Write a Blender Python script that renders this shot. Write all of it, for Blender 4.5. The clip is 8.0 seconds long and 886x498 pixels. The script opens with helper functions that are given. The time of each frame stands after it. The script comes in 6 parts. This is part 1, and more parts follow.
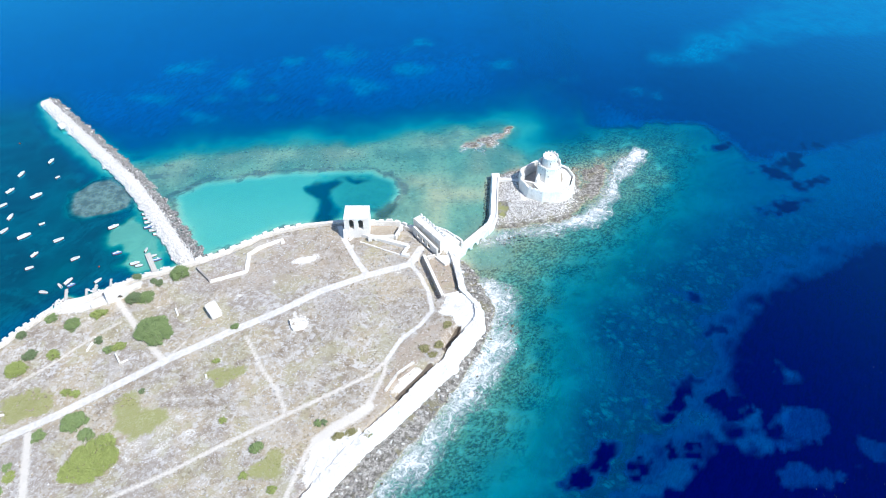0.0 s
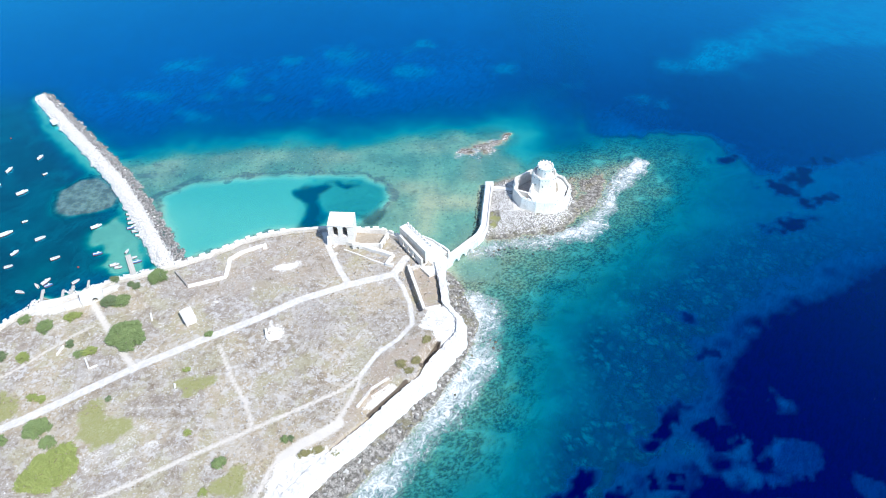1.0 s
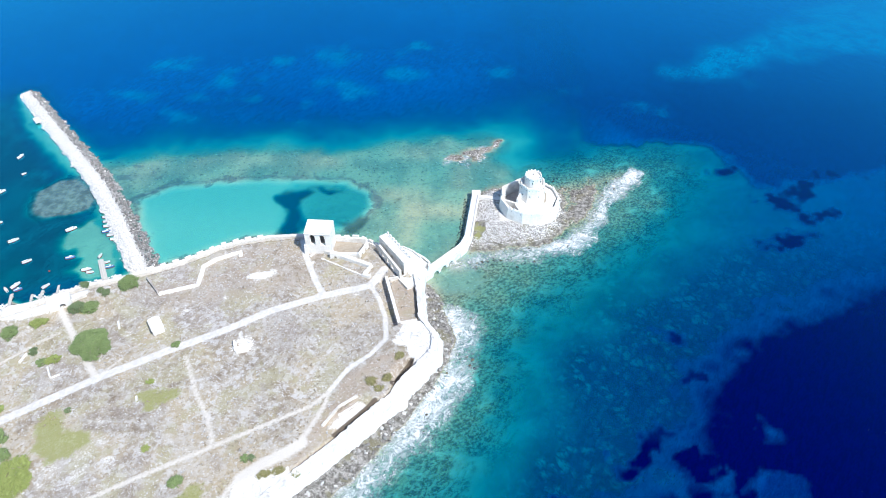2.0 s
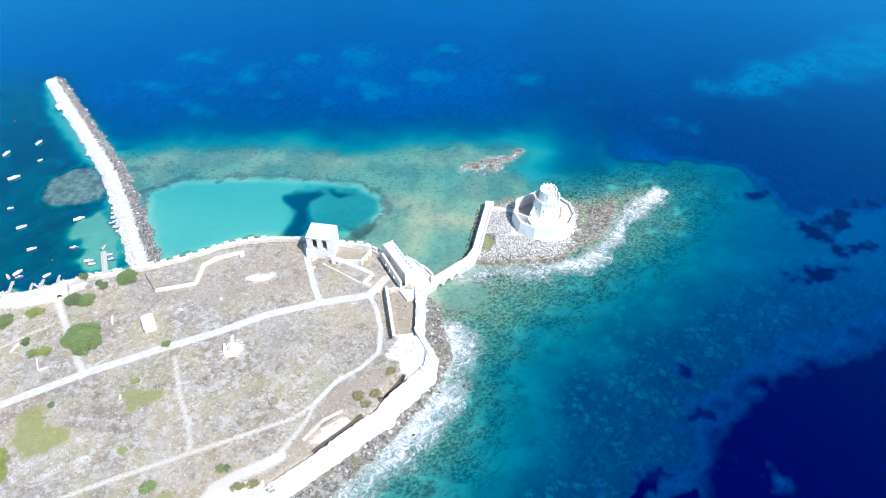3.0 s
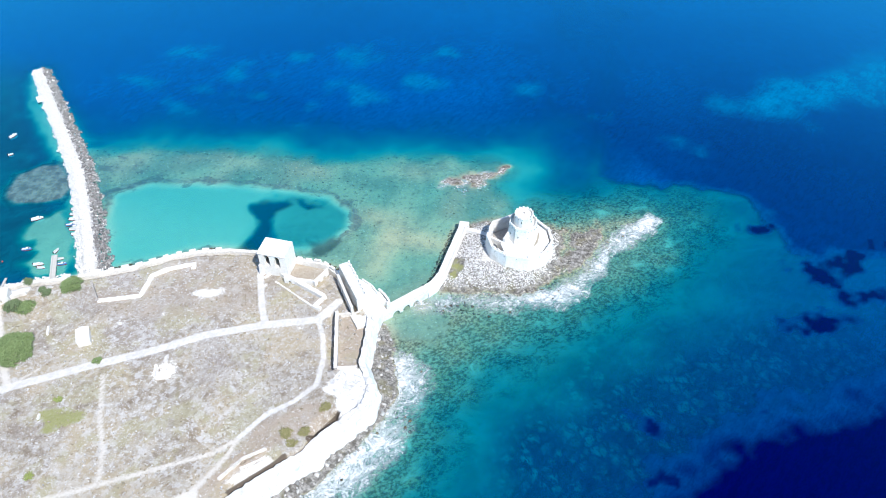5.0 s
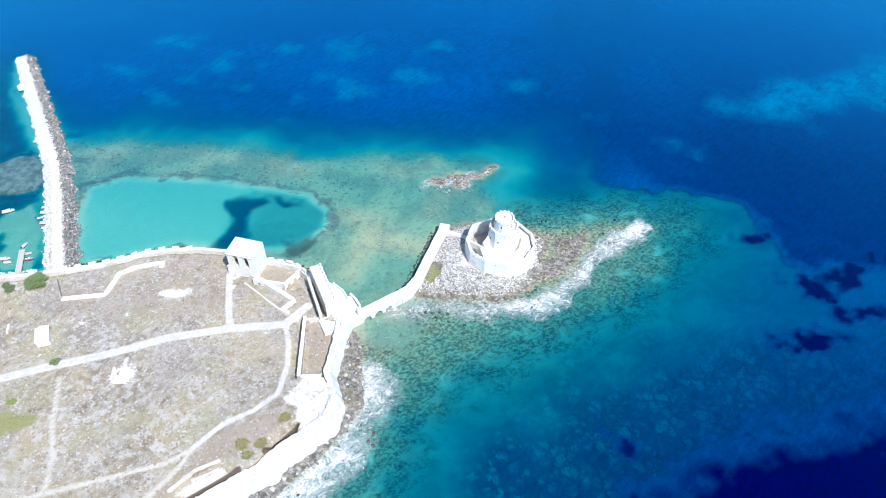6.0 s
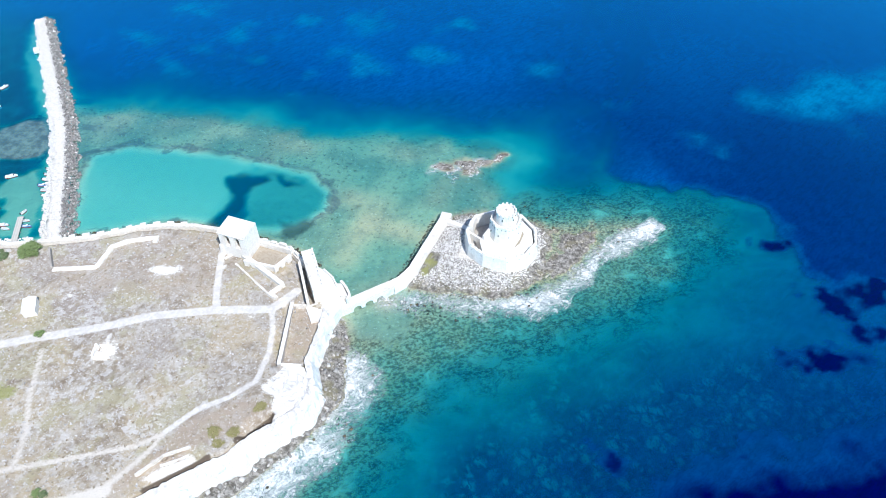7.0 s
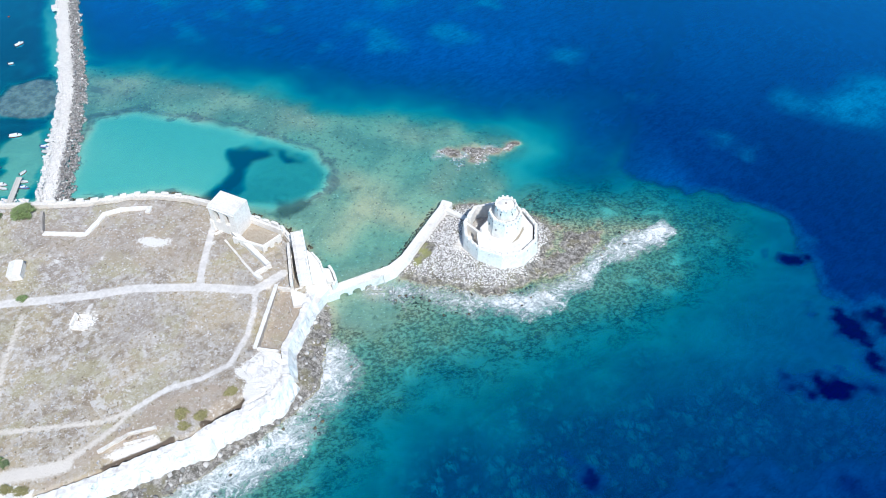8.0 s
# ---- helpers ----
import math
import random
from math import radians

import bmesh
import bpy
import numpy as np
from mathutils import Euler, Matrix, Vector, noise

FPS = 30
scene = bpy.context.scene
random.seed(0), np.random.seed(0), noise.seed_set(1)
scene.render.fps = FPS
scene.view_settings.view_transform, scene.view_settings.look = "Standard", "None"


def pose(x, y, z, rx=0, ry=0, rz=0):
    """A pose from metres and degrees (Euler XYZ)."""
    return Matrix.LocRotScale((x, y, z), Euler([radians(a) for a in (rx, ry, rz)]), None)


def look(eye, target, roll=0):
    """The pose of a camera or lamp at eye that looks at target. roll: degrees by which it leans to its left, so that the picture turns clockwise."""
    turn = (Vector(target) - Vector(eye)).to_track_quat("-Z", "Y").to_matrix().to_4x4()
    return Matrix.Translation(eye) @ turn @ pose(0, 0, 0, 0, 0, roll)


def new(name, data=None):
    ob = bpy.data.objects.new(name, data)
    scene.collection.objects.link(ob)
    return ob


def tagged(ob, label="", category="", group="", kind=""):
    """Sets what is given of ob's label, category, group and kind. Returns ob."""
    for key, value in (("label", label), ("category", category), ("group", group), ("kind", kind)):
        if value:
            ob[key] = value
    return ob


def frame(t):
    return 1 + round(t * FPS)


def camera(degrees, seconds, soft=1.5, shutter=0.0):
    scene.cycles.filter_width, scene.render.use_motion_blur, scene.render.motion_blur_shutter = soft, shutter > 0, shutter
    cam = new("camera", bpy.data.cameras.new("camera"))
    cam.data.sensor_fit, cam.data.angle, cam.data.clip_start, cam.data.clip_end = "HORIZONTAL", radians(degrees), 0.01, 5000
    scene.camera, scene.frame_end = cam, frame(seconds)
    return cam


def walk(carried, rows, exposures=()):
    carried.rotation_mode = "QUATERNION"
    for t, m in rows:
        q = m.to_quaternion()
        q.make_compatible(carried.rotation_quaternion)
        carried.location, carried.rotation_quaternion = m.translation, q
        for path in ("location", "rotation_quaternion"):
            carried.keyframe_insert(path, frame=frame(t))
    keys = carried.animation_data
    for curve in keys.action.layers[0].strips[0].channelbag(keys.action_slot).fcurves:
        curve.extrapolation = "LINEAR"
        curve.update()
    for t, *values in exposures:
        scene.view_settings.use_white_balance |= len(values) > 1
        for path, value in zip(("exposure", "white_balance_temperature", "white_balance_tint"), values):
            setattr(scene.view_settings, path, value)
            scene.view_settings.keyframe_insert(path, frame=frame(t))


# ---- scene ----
cam = camera(62.84, 8.0, 0.9)
PATH = [
    (0.0, look((0.00, 0.00, 190.00), (0.00, 143.54, 50.73), 0.15)),
    (0.5, look((6.29, 4.59, 188.44), (0.50, 147.81, 48.96), 0.14)),
    (1.0, look((12.48, 9.44, 186.84), (6.63, 152.67, 47.37), 0.15)),
    (1.5, look((18.37, 14.56, 185.45), (11.35, 157.53, 45.78), 0.12)),
    (3.0, look((35.43, 30.63, 180.34), (14.02, 171.95, 40.46), 0.22)),
    (3.5, look((41.90, 36.79, 178.99), (14.62, 176.74, 38.75), -0.01)),
    (4.0, look((47.48, 42.85, 177.05), (20.15, 182.83, 36.83), -0.08)),
    (4.5, look((53.07, 49.10, 175.90), (22.29, 187.98, 35.32), -0.23)),
    (6.0, look((67.83, 67.83, 171.03), (30.65, 202.69, 28.09), -0.27)),
    (6.5, look((72.50, 74.06, 169.41), (31.13, 205.26, 24.24), -0.34)),
    (7.0, look((77.34, 81.00, 168.14), (31.23, 207.65, 20.38), -0.48)),
    (7.5, look((81.98, 87.37, 166.14), (31.08, 209.79, 16.40), -0.73)),
    (8.0, look((86.08, 94.44, 164.49), (31.88, 212.38, 12.33), -0.14)),
]
walk(cam, PATH, exposures=((0.0, 0.12, 6200, 10), (4.0, 0.12, 6200, 10), (7.0, 0.06, 6200, 10), (8.0, -0.1, 6200, 10)))

# ---- light: clear noon sky and a high sun from the south-east ----
SUN_EL, SUN_AZ = 53.0, 130.0          # azimuth clockwise from +y
world = bpy.data.worlds.new("sky")
scene.world = world
world.use_nodes = True
wn = world.node_tree
sky = wn.nodes.new("ShaderNodeTexSky")
sky.sky_type = "NISHITA"
sky.sun_disc = False
sky.dust_density, sky.ozone_density = 0.2, 2.0
sky.sun_elevation, sky.sun_rotation = radians(SUN_EL), radians(SUN_AZ)
wn.links.new(sky.outputs[0], wn.nodes["Background"].inputs[0])
wn.nodes["Background"].inputs[1].default_value = 0.15
sun = new("sun", bpy.data.lights.new("sun", "SUN"))
sun.data.energy, sun.data.angle, sun.data.color = 4.6, radians(0.53), (1.0, 0.96, 0.9)
sa, se = radians(SUN_AZ), radians(SUN_EL)
sun.matrix_world = look((0, 0, 300), (-300 * math.sin(sa) * math.cos(se), -300 * math.cos(sa) * math.cos(se), 300 - 300 * math.sin(se)))


# ---- node helpers ----
class Mat:
    """A node material with short calls for textures and mixes."""

    def __init__(self, name):
        self.m = bpy.data.materials.new(name)
        self.m.use_nodes = True
        self.t = self.m.node_tree
        self.bsdf = self.t.nodes["Principled BSDF"]
        self.pos = self.t.nodes.new("ShaderNodeTexCoord").outputs["Object"]

    def put(self, socket, v):
        if isinstance(v, bpy.types.NodeSocket):
            self.t.links.new(v, socket)
        elif isinstance(v, (tuple, list)) and len(v) == 3 and socket.type == "RGBA":
            socket.default_value = (*v, 1)
        else:
            socket.default_value = v

    def noise(self, scale, detail=4.0, rough=0.6, stretch=None, warp=0.0):
        n = self.t.nodes.new("ShaderNodeTexNoise")
        n.inputs["Scale"].default_value, n.inputs["Detail"].default_value = scale, detail
        n.inputs["Roughness"].default_value, n.inputs["Distortion"].default_value = rough, warp
        src = self.pos
        if stretch:
            mp = self.t.nodes.new("ShaderNodeMapping")
            mp.vector_type = "TEXTURE"
            mp.inputs["Rotation"].default_value = (0, 0, radians(stretch[0]))
            mp.inputs["Scale"].default_value = (1 / stretch[1], 1 / stretch[2], 1)
            self.t.links.new(src, mp.inputs["Vector"])
            src = mp.outputs[0]
        self.t.links.new(src, n.inputs["Vector"])
        return n.outputs["Fac"]

    def cells(self, scale, feature="F1", out="Distance"):
        n = self.t.nodes.new("ShaderNodeTexVoronoi")
        n.feature = feature
        n.inputs["Scale"].default_value = scale
        self.t.links.new(self.pos, n.inputs["Vector"])
        return n.outputs[out]

    def broken(self, scale, warp, feature="DISTANCE_TO_EDGE", out="Distance"):
        """Cells with bent outlines: the look of broken rock."""
        w = self.t.nodes.new("ShaderNodeTexNoise")
        w.inputs["Scale"].default_value, w.inputs["Detail"].default_value = scale * 1.7, 4.0
        self.t.links.new(self.pos, w.inputs["Vector"])
        add = self.t.nodes.new("ShaderNodeVectorMath")
        add.operation = "MULTIPLY_ADD"
        self.t.links.new(w.outputs["Color"], add.inputs[0])
        add.inputs[1].default_value = (warp, warp, 0)
        self.t.links.new(self.pos, add.inputs[2])
        n = self.t.nodes.new("ShaderNodeTexVoronoi")
        n.feature = feature
        n.inputs["Scale"].default_value = scale
        self.t.links.new(add.outputs[0], n.inputs["Vector"])
        return n.outputs[out]

    def attr(self, name):
        n = self.t.nodes.new("ShaderNodeAttribute")
        n.attribute_name = name
        return n.outputs["Fac"]

    def random(self):
        return self.t.nodes.new("ShaderNodeObjectInfo").outputs["Random"]

    def island(self):
        return self.t.nodes.new("ShaderNodeNewGeometry").outputs["Random Per Island"]

    def math(self, op, a, b=0.0, c=0.0):
        n = self.t.nodes.new("ShaderNodeMath")
        n.operation = op
        self.put(n.inputs[0], a), self.put(n.inputs[1], b), self.put(n.inputs[2], c)
        return n.outputs[0]

    def step(self, v, lo, hi, a=0.0, b=1.0):
        n = self.t.nodes.new("ShaderNodeMapRange")
        n.interpolation_type = "SMOOTHSTEP"
        self.put(n.inputs["Value"], v)
        for k, x in (("From Min", lo), ("From Max", hi), ("To Min", a), ("To Max", b)):
            n.inputs[k].default_value = x
        return n.outputs["Result"]

    def mix(self, fac, a, b, mode="MIX"):
        n = self.t.nodes.new("ShaderNodeMix")
        n.data_type, n.blend_type = "RGBA", mode
        self.put(n.inputs[0], fac), self.put(n.inputs[6], a), self.put(n.inputs[7], b)
        return n.outputs[2]

    def bump(self, height, strength=0.5, dist=0.1):
        n = self.t.nodes.new("ShaderNodeBump")
        n.inputs["Strength"].default_value, n.inputs["Distance"].default_value = strength, dist
        self.t.links.new(height, n.inputs["Height"])
        self.t.links.new(n.outputs[0], self.bsdf.inputs["Normal"])
        return n.outputs[0]

    def done(self, color, rough=0.85, metal=0.0, spec=0.3):
        self.put(self.bsdf.inputs["Base Color"], color)
        self.put(self.bsdf.inputs["Roughness"], rough)
        self.bsdf.inputs["Metallic"].default_value = metal
        self.bsdf.inputs["Specular IOR Level"].default_value = spec
        return self.m


# ---- materials ----
def stone_mat(name, light, dark, stain, bump=0.4):
    """Pale weathered limestone: blotches, stains and fine pitting."""
    k = Mat(name)
    big, mid, fine = k.noise(0.25, 5), k.noise(1.6, 5), k.noise(9, 3)
    c = k.mix(k.step(mid, 0.35, 0.7), light, dark)
    c = k.mix(k.math("MULTIPLY", k.step(big, 0.5, 0.72), 0.7), c, stain)
    c = k.mix(k.step(fine, 0.6, 0.75, 0, 0.35), c, dark)
    k.bump(k.math("ADD", mid, k.math("MULTIPLY", fine, 0.4)), bump, 0.25)
    return k.done(c)


def rock_mat(name, light, dark, stain):
    """Loose rocks, each a little different, with lichen and weathering."""
    k = Mat(name)
    mid, fine = k.noise(1.1, 5), k.noise(6, 3)
    c = k.mix(k.step(k.island(), 0.1, 0.95), dark, light)
    c = k.mix(k.step(mid, 0.52, 0.75, 0, 0.7), c, stain)
    c = k.mix(k.step(fine, 0.6, 0.8, 0, 0.4), c, dark)
    k.bump(k.math("ADD", mid, k.math("MULTIPLY", fine, 0.5)), 0.5, 0.2)
    return k.done(c)


def plain_mat(name, a, b, rough=0.6, scale=3.0, metal=0.0):
    k = Mat(name)
    n = k.noise(scale, 4)
    k.bump(n, 0.1, 0.05)
    return k.done(k.mix(k.step(n, 0.35, 0.7), a, b), rough, metal)


def leaf_mat(name, a, b):
    k = Mat(name)
    c = k.mix(k.island(), a, b)
    c = k.mix(k.step(k.noise(0.5, 3), 0.4, 0.7, 0, 0.35), c, tuple(x * 0.7 for x in a))
    return k.done(c, 0.7)


M_WALL = stone_mat("limestone_masonry", (0.80, 0.77, 0.72), (0.66, 0.62, 0.56), (0.50, 0.45, 0.38))
M_PLASTER = stone_mat("bleached_stone", (0.84, 0.82, 0.78), (0.74, 0.71, 0.66), (0.60, 0.56, 0.50), 0.25)
# darker copy of the limestone: shade of courts, ramp and walls put into colour
M_INNER = stone_mat("shade_toned_masonry", (0.50, 0.46, 0.42), (0.36, 0.33, 0.30), (0.28, 0.25, 0.22))
M_ROCK = rock_mat("pale_rock", (0.88, 0.86, 0.84), (0.76, 0.735, 0.71), (0.70, 0.67, 0.63))
M_ROCK_GREY = rock_mat("grey_rock", (0.62, 0.59, 0.56), (0.24, 0.225, 0.21), (0.26, 0.24, 0.21))
M_ROCK_WET = rock_mat("wet_reef_rock", (0.17, 0.15, 0.10), (0.06, 0.055, 0.04), (0.11, 0.10, 0.05))
M_ROCK_BROWN = rock_mat("brown_reef_rock", (0.56, 0.51, 0.43), (0.16, 0.145, 0.115), (0.22, 0.20, 0.12))


def cliff_mat():
    """Bleached bedrock and worn masonry, cracked and stained grey."""
    k = Mat("cracked_bedrock")
    mid, fine = k.noise(0.6, 6, 0.65), k.noise(4, 4)
    crack = k.step(k.math("ABSOLUTE", k.math("SUBTRACT", k.noise(0.32, 5, 0.6, None, 0.8), 0.5)), 0.0, 0.014, 1, 0)
    c = k.mix(k.step(mid, 0.4, 0.66), (0.86, 0.84, 0.81), (0.74, 0.71, 0.67))
    c = k.mix(k.step(k.noise(0.16, 4), 0.58, 0.76, 0, 0.5), c, (0.56, 0.52, 0.47))
    c = k.mix(k.math("MULTIPLY", crack, k.step(mid, 0.45, 0.65, 0.0, 0.3)), c, (0.42, 0.39, 0.36))
    k.bump(k.math("SUBTRACT", mid, k.math("MULTIPLY", crack, 0.3)), 0.8, 0.6)
    return k.done(c)


M_CLIFF = cliff_mat()
M_STONES = rock_mat("field_stone", (0.70, 0.69, 0.68), (0.52, 0.50, 0.49), (0.52, 0.49, 0.46))
M_SCRUB = leaf_mat("dry_scrub", (0.44, 0.38, 0.29), (0.34, 0.30, 0.23))
M_LEAF = leaf_mat("shrub_leaf", (0.19, 0.27, 0.11), (0.28, 0.36, 0.15))
M_LEAF_OLIVE = leaf_mat("olive_shrub_leaf", (0.27, 0.26, 0.11), (0.36, 0.33, 0.17))
M_EARTH = stone_mat("trodden_earth", (0.44, 0.38, 0.30), (0.36, 0.30, 0.23), (0.52, 0.47, 0.40))
M_MOLE = rock_mat("mole_rock", (0.86, 0.84, 0.81), (0.72, 0.70, 0.67), (0.64, 0.61, 0.57))
M_ARMOUR = rock_mat("armour_rock", (0.50, 0.48, 0.455), (0.22, 0.205, 0.195), (0.22, 0.20, 0.18))
M_FLAT = rock_mat("drowned_stone", (0.50, 0.48, 0.37), (0.15, 0.15, 0.11), (0.24, 0.24, 0.17))
M_LEAF_DARK = leaf_mat("dark_shrub_leaf", (0.14, 0.20, 0.10), (0.22, 0.28, 0.14))
M_LEAF_LIME = leaf_mat("lime_shrub_leaf", (0.27, 0.33, 0.10), (0.36, 0.41, 0.14))
M_BARK = plain_mat("bark", (0.16, 0.12, 0.08), (0.26, 0.2, 0.14), 0.9)
M_HULL = plain_mat("white_hull_paint", (0.82, 0.83, 0.84), (0.75, 0.76, 0.78), 0.25, 1.0)
M_HULL_BLUE = plain_mat("blue_hull_paint", (0.10, 0.25, 0.5), (0.08, 0.2, 0.42), 0.3, 1.0)
M_RED = plain_mat("red_antifouling", (0.45, 0.07, 0.05), (0.36, 0.06, 0.04), 0.5, 1.0)
M_DECK = plain_mat("deck", (0.62, 0.6, 0.55), (0.5, 0.47, 0.42), 0.6, 1.5)
# panes, and the dark boxes that stand in for shade on the keep
M_GLASS_SHADE = plain_mat("dark_glass_and_shade", (0.03, 0.04, 0.05), (0.02, 0.03, 0.04), 0.1)
M_ENGINE = plain_mat("outboard_black", (0.03, 0.03, 0.035), (0.05, 0.05, 0.05), 0.4)
M_PLANK = plain_mat("weathered_plank", (0.6, 0.58, 0.54), (0.46, 0.43, 0.38), 0.8, 2.5)
M_CONCRETE = stone_mat("concrete", (0.78, 0.76, 0.73), (0.68, 0.66, 0.63), (0.56, 0.53, 0.50), 0.2)


def ground_mat():
    k = Mat("ground")
    big, mid, fine, tiny = k.noise(0.035, 4), k.noise(0.3, 5), k.noise(1.8, 4), k.noise(7, 3)
    soil = k.mix(k.step(mid, 0.38, 0.62), (0.25, 0.20, 0.145), (0.43, 0.38, 0.31))
    soil = k.mix(k.step(big, 0.42, 0.62), soil, (0.35, 0.305, 0.265))
    soil = k.mix(k.step(fine, 0.55, 0.75, 0, 0.6), soil, (0.24, 0.20, 0.15))
    soil = k.mix(k.step(k.noise(0.055, 5, 0.6), 0.46, 0.60, 0, 0.85), soil, k.mix(fine, (0.54, 0.46, 0.33), (0.40, 0.32, 0.21)))
    # pale rubble showing through the scrub
    peb = k.step(k.cells(1.5), 0.16, 0.34, 1, 0)
    dens = k.step(k.math("ADD", k.math("MULTIPLY", big, 0.6), k.math("MULTIPLY", mid, 0.6)), 0.5, 0.72)
    soil = k.mix(k.math("MULTIPLY", peb, k.math("MULTIPLY", dens, 0.5)), soil, (0.62, 0.60, 0.58))
    mott = k.step(k.math("ADD", k.math("MULTIPLY", k.noise(0.75, 5, 0.65), 0.7), k.math("MULTIPLY", k.noise(0.12, 3), 0.45)), 0.50, 0.68)
    soil = k.mix(k.math("MULTIPLY", mott, 0.5), soil, k.mix(fine, (0.68, 0.655, 0.61), (0.46, 0.43, 0.385)))
    lav = k.math("MULTIPLY", k.step(k.noise(0.45, 4, 0.66), 0.515, 0.59), k.step(k.noise(0.045, 4, 0.6), 0.38, 0.60, 0.15, 0.68))
    soil = k.mix(lav, soil, k.mix(tiny, (0.58, 0.565, 0.55), (0.74, 0.725, 0.71)))
    soil = k.mix(k.step(k.noise(0.09, 5, 0.65), 0.50, 0.62, 0, 0.6), soil, k.mix(fine, (0.34, 0.31, 0.18), (0.50, 0.46, 0.30)))
    soil = k.mix(k.math("MULTIPLY", k.attr("brown"), k.step(k.noise(0.22, 5, 0.65), 0.36, 0.6, 0.2, 0.58)), soil, k.mix(fine, (0.50, 0.42, 0.335), (0.36, 0.29, 0.225)))
    chip = k.math("MULTIPLY", k.step(k.noise(1.3, 4, 0.7), 0.57, 0.64), k.step(k.noise(0.16, 4, 0.6), 0.36, 0.58, 0.15, 0.85))
    soil = k.mix(chip, soil, k.mix(tiny, (0.80, 0.78, 0.76), (0.62, 0.60, 0.57)))
    soil = k.mix(k.step(k.noise(1.0, 5, 0.7, (70, 1.0, 0.8)), 0.57, 0.66, 0, 0.5), soil, (0.19, 0.16, 0.12))
    rag = k.math("MULTIPLY", k.math("SUBTRACT", fine, 0.5), 3.0)
    rag2 = k.math("MULTIPLY", k.math("SUBTRACT", mid, 0.5), 7.0)
    bare = k.step(k.math("ADD", k.attr("bare"), k.math("MULTIPLY", rag, 0.6)), -0.5, 0.6)
    soil = k.mix(bare, soil, k.mix(mid, (0.76, 0.71, 0.64), (0.62, 0.575, 0.51)))
    road = k.step(k.math("ADD", k.attr("road"), k.math("MULTIPLY", rag, 0.3)), -0.4, 0.25)
    soil = k.mix(k.math("MULTIPLY", road, 0.92), soil, k.mix(k.step(k.noise(0.6, 5, 0.7), 0.35, 0.65), (0.80, 0.77, 0.735), (0.66, 0.63, 0.59)))
    white = k.step(k.math("ADD", k.attr("white"), k.math("ADD", rag, k.math("MULTIPLY", rag2, 0.5))), -0.4, 0.6)
    soil = k.mix(white, soil, k.mix(mid, (0.84, 0.82, 0.78), (0.72, 0.69, 0.64)))
    # shade in the wall slots, painted as a dark brown tone on the ground
    soil = k.mix(k.step(k.math("ADD", k.attr("slot_shade"), k.math("MULTIPLY", rag, 0.25)), -0.2, 0.3), soil, k.mix(fine, (0.12, 0.095, 0.075), (0.2, 0.16, 0.12)))
    # shore: grey wave-cut rock, then the sea floor
    shore = k.step(k.math("ADD", k.attr("shore"), rag), -1.0, 1.0)
    rockc = k.mix(k.step(k.noise(0.7, 6, 0.7), 0.36, 0.64), (0.13, 0.12, 0.105), (0.46, 0.435, 0.40))
    rockc = k.mix(k.math("MULTIPLY", k.step(k.broken(0.6, 5.0), 0.0, 0.12, 0.8, 0), k.step(fine, 0.4, 0.6, 0.2, 1.0)), rockc, (0.06, 0.056, 0.05))
    rockc = k.mix(k.step(k.noise(2.6, 5, 0.7), 0.52, 0.66, 0, 0.7), rockc, (0.12, 0.11, 0.095))
    rockc = k.mix(k.step(k.noise(0.25, 4), 0.52, 0.66, 0, 0.6), rockc, k.mix(fine, (0.14, 0.13, 0.07), (0.30, 0.27, 0.16)))
    soil = k.mix(shore, soil, rockc)
    lawn = k.step(k.math("ADD", k.attr("lawn"), k.math("ADD", rag, rag2)), -0.4, 1.2)
    soil = k.mix(k.math("MULTIPLY", lawn, k.step(tiny, 0.3, 0.6, 0.55, 1.0)), soil, k.mix(fine, (0.26, 0.29, 0.09), (0.40, 0.38, 0.18)))
    sand = k.mix(mid, (0.80, 0.78, 0.58), (0.68, 0.66, 0.48))
    # weedy turf on the shallow flats: grey-green and tan fields, dark tufts, pale grit
    turf = k.mix(k.step(k.noise(0.05, 5, 0.6, None, 0.5), 0.42, 0.6), (0.33, 0.34, 0.25), (0.52, 0.47, 0.32))
    turf = k.mix(k.step(k.noise(0.16, 6, 0.68, None, 0.4), 0.52, 0.7, 0, 0.6), turf, (0.30, 0.31, 0.22))
    turf = k.mix(k.step(k.noise(0.75, 6, 0.72), 0.53, 0.64, 0, 0.85), turf, (0.11, 0.115, 0.085))
    turf = k.mix(k.step(k.noise(1.5, 5, 0.75), 0.56, 0.68, 0, 0.85), turf, (0.88, 0.84, 0.68))
    turf = k.mix(k.math("MULTIPLY", k.attr("brown"), k.step(k.noise(0.22, 6, 0.7), 0.38, 0.62, 0.1, 0.6)), turf, k.mix(fine, (0.78, 0.67, 0.42), (0.50, 0.44, 0.28)))
    sand = k.mix(k.math("MULTIPLY", k.attr("turf"), 0.95), sand, turf)
    rimn = k.step(k.math("ADD", k.noise(0.13, 6, 0.68, None, 0.6), k.math("MULTIPLY", k.math("SUBTRACT", k.attr("rim"), 0.5), 0.16)), 0.53, 0.62)
    sand = k.mix(k.math("MULTIPLY", rimn, k.step(k.attr("rim"), 0.0, 0.35, 0, 0.68)), sand, k.mix(fine, (0.30, 0.27, 0.25), (0.13, 0.12, 0.11)))
    sand = k.mix(k.step(k.attr("rim"), 0.7, 1.1, 0, 0.85), sand, k.mix(k.step(k.noise(0.3, 6, 0.7), 0.38, 0.62), (0.17, 0.145, 0.135), (0.42, 0.36, 0.32)))
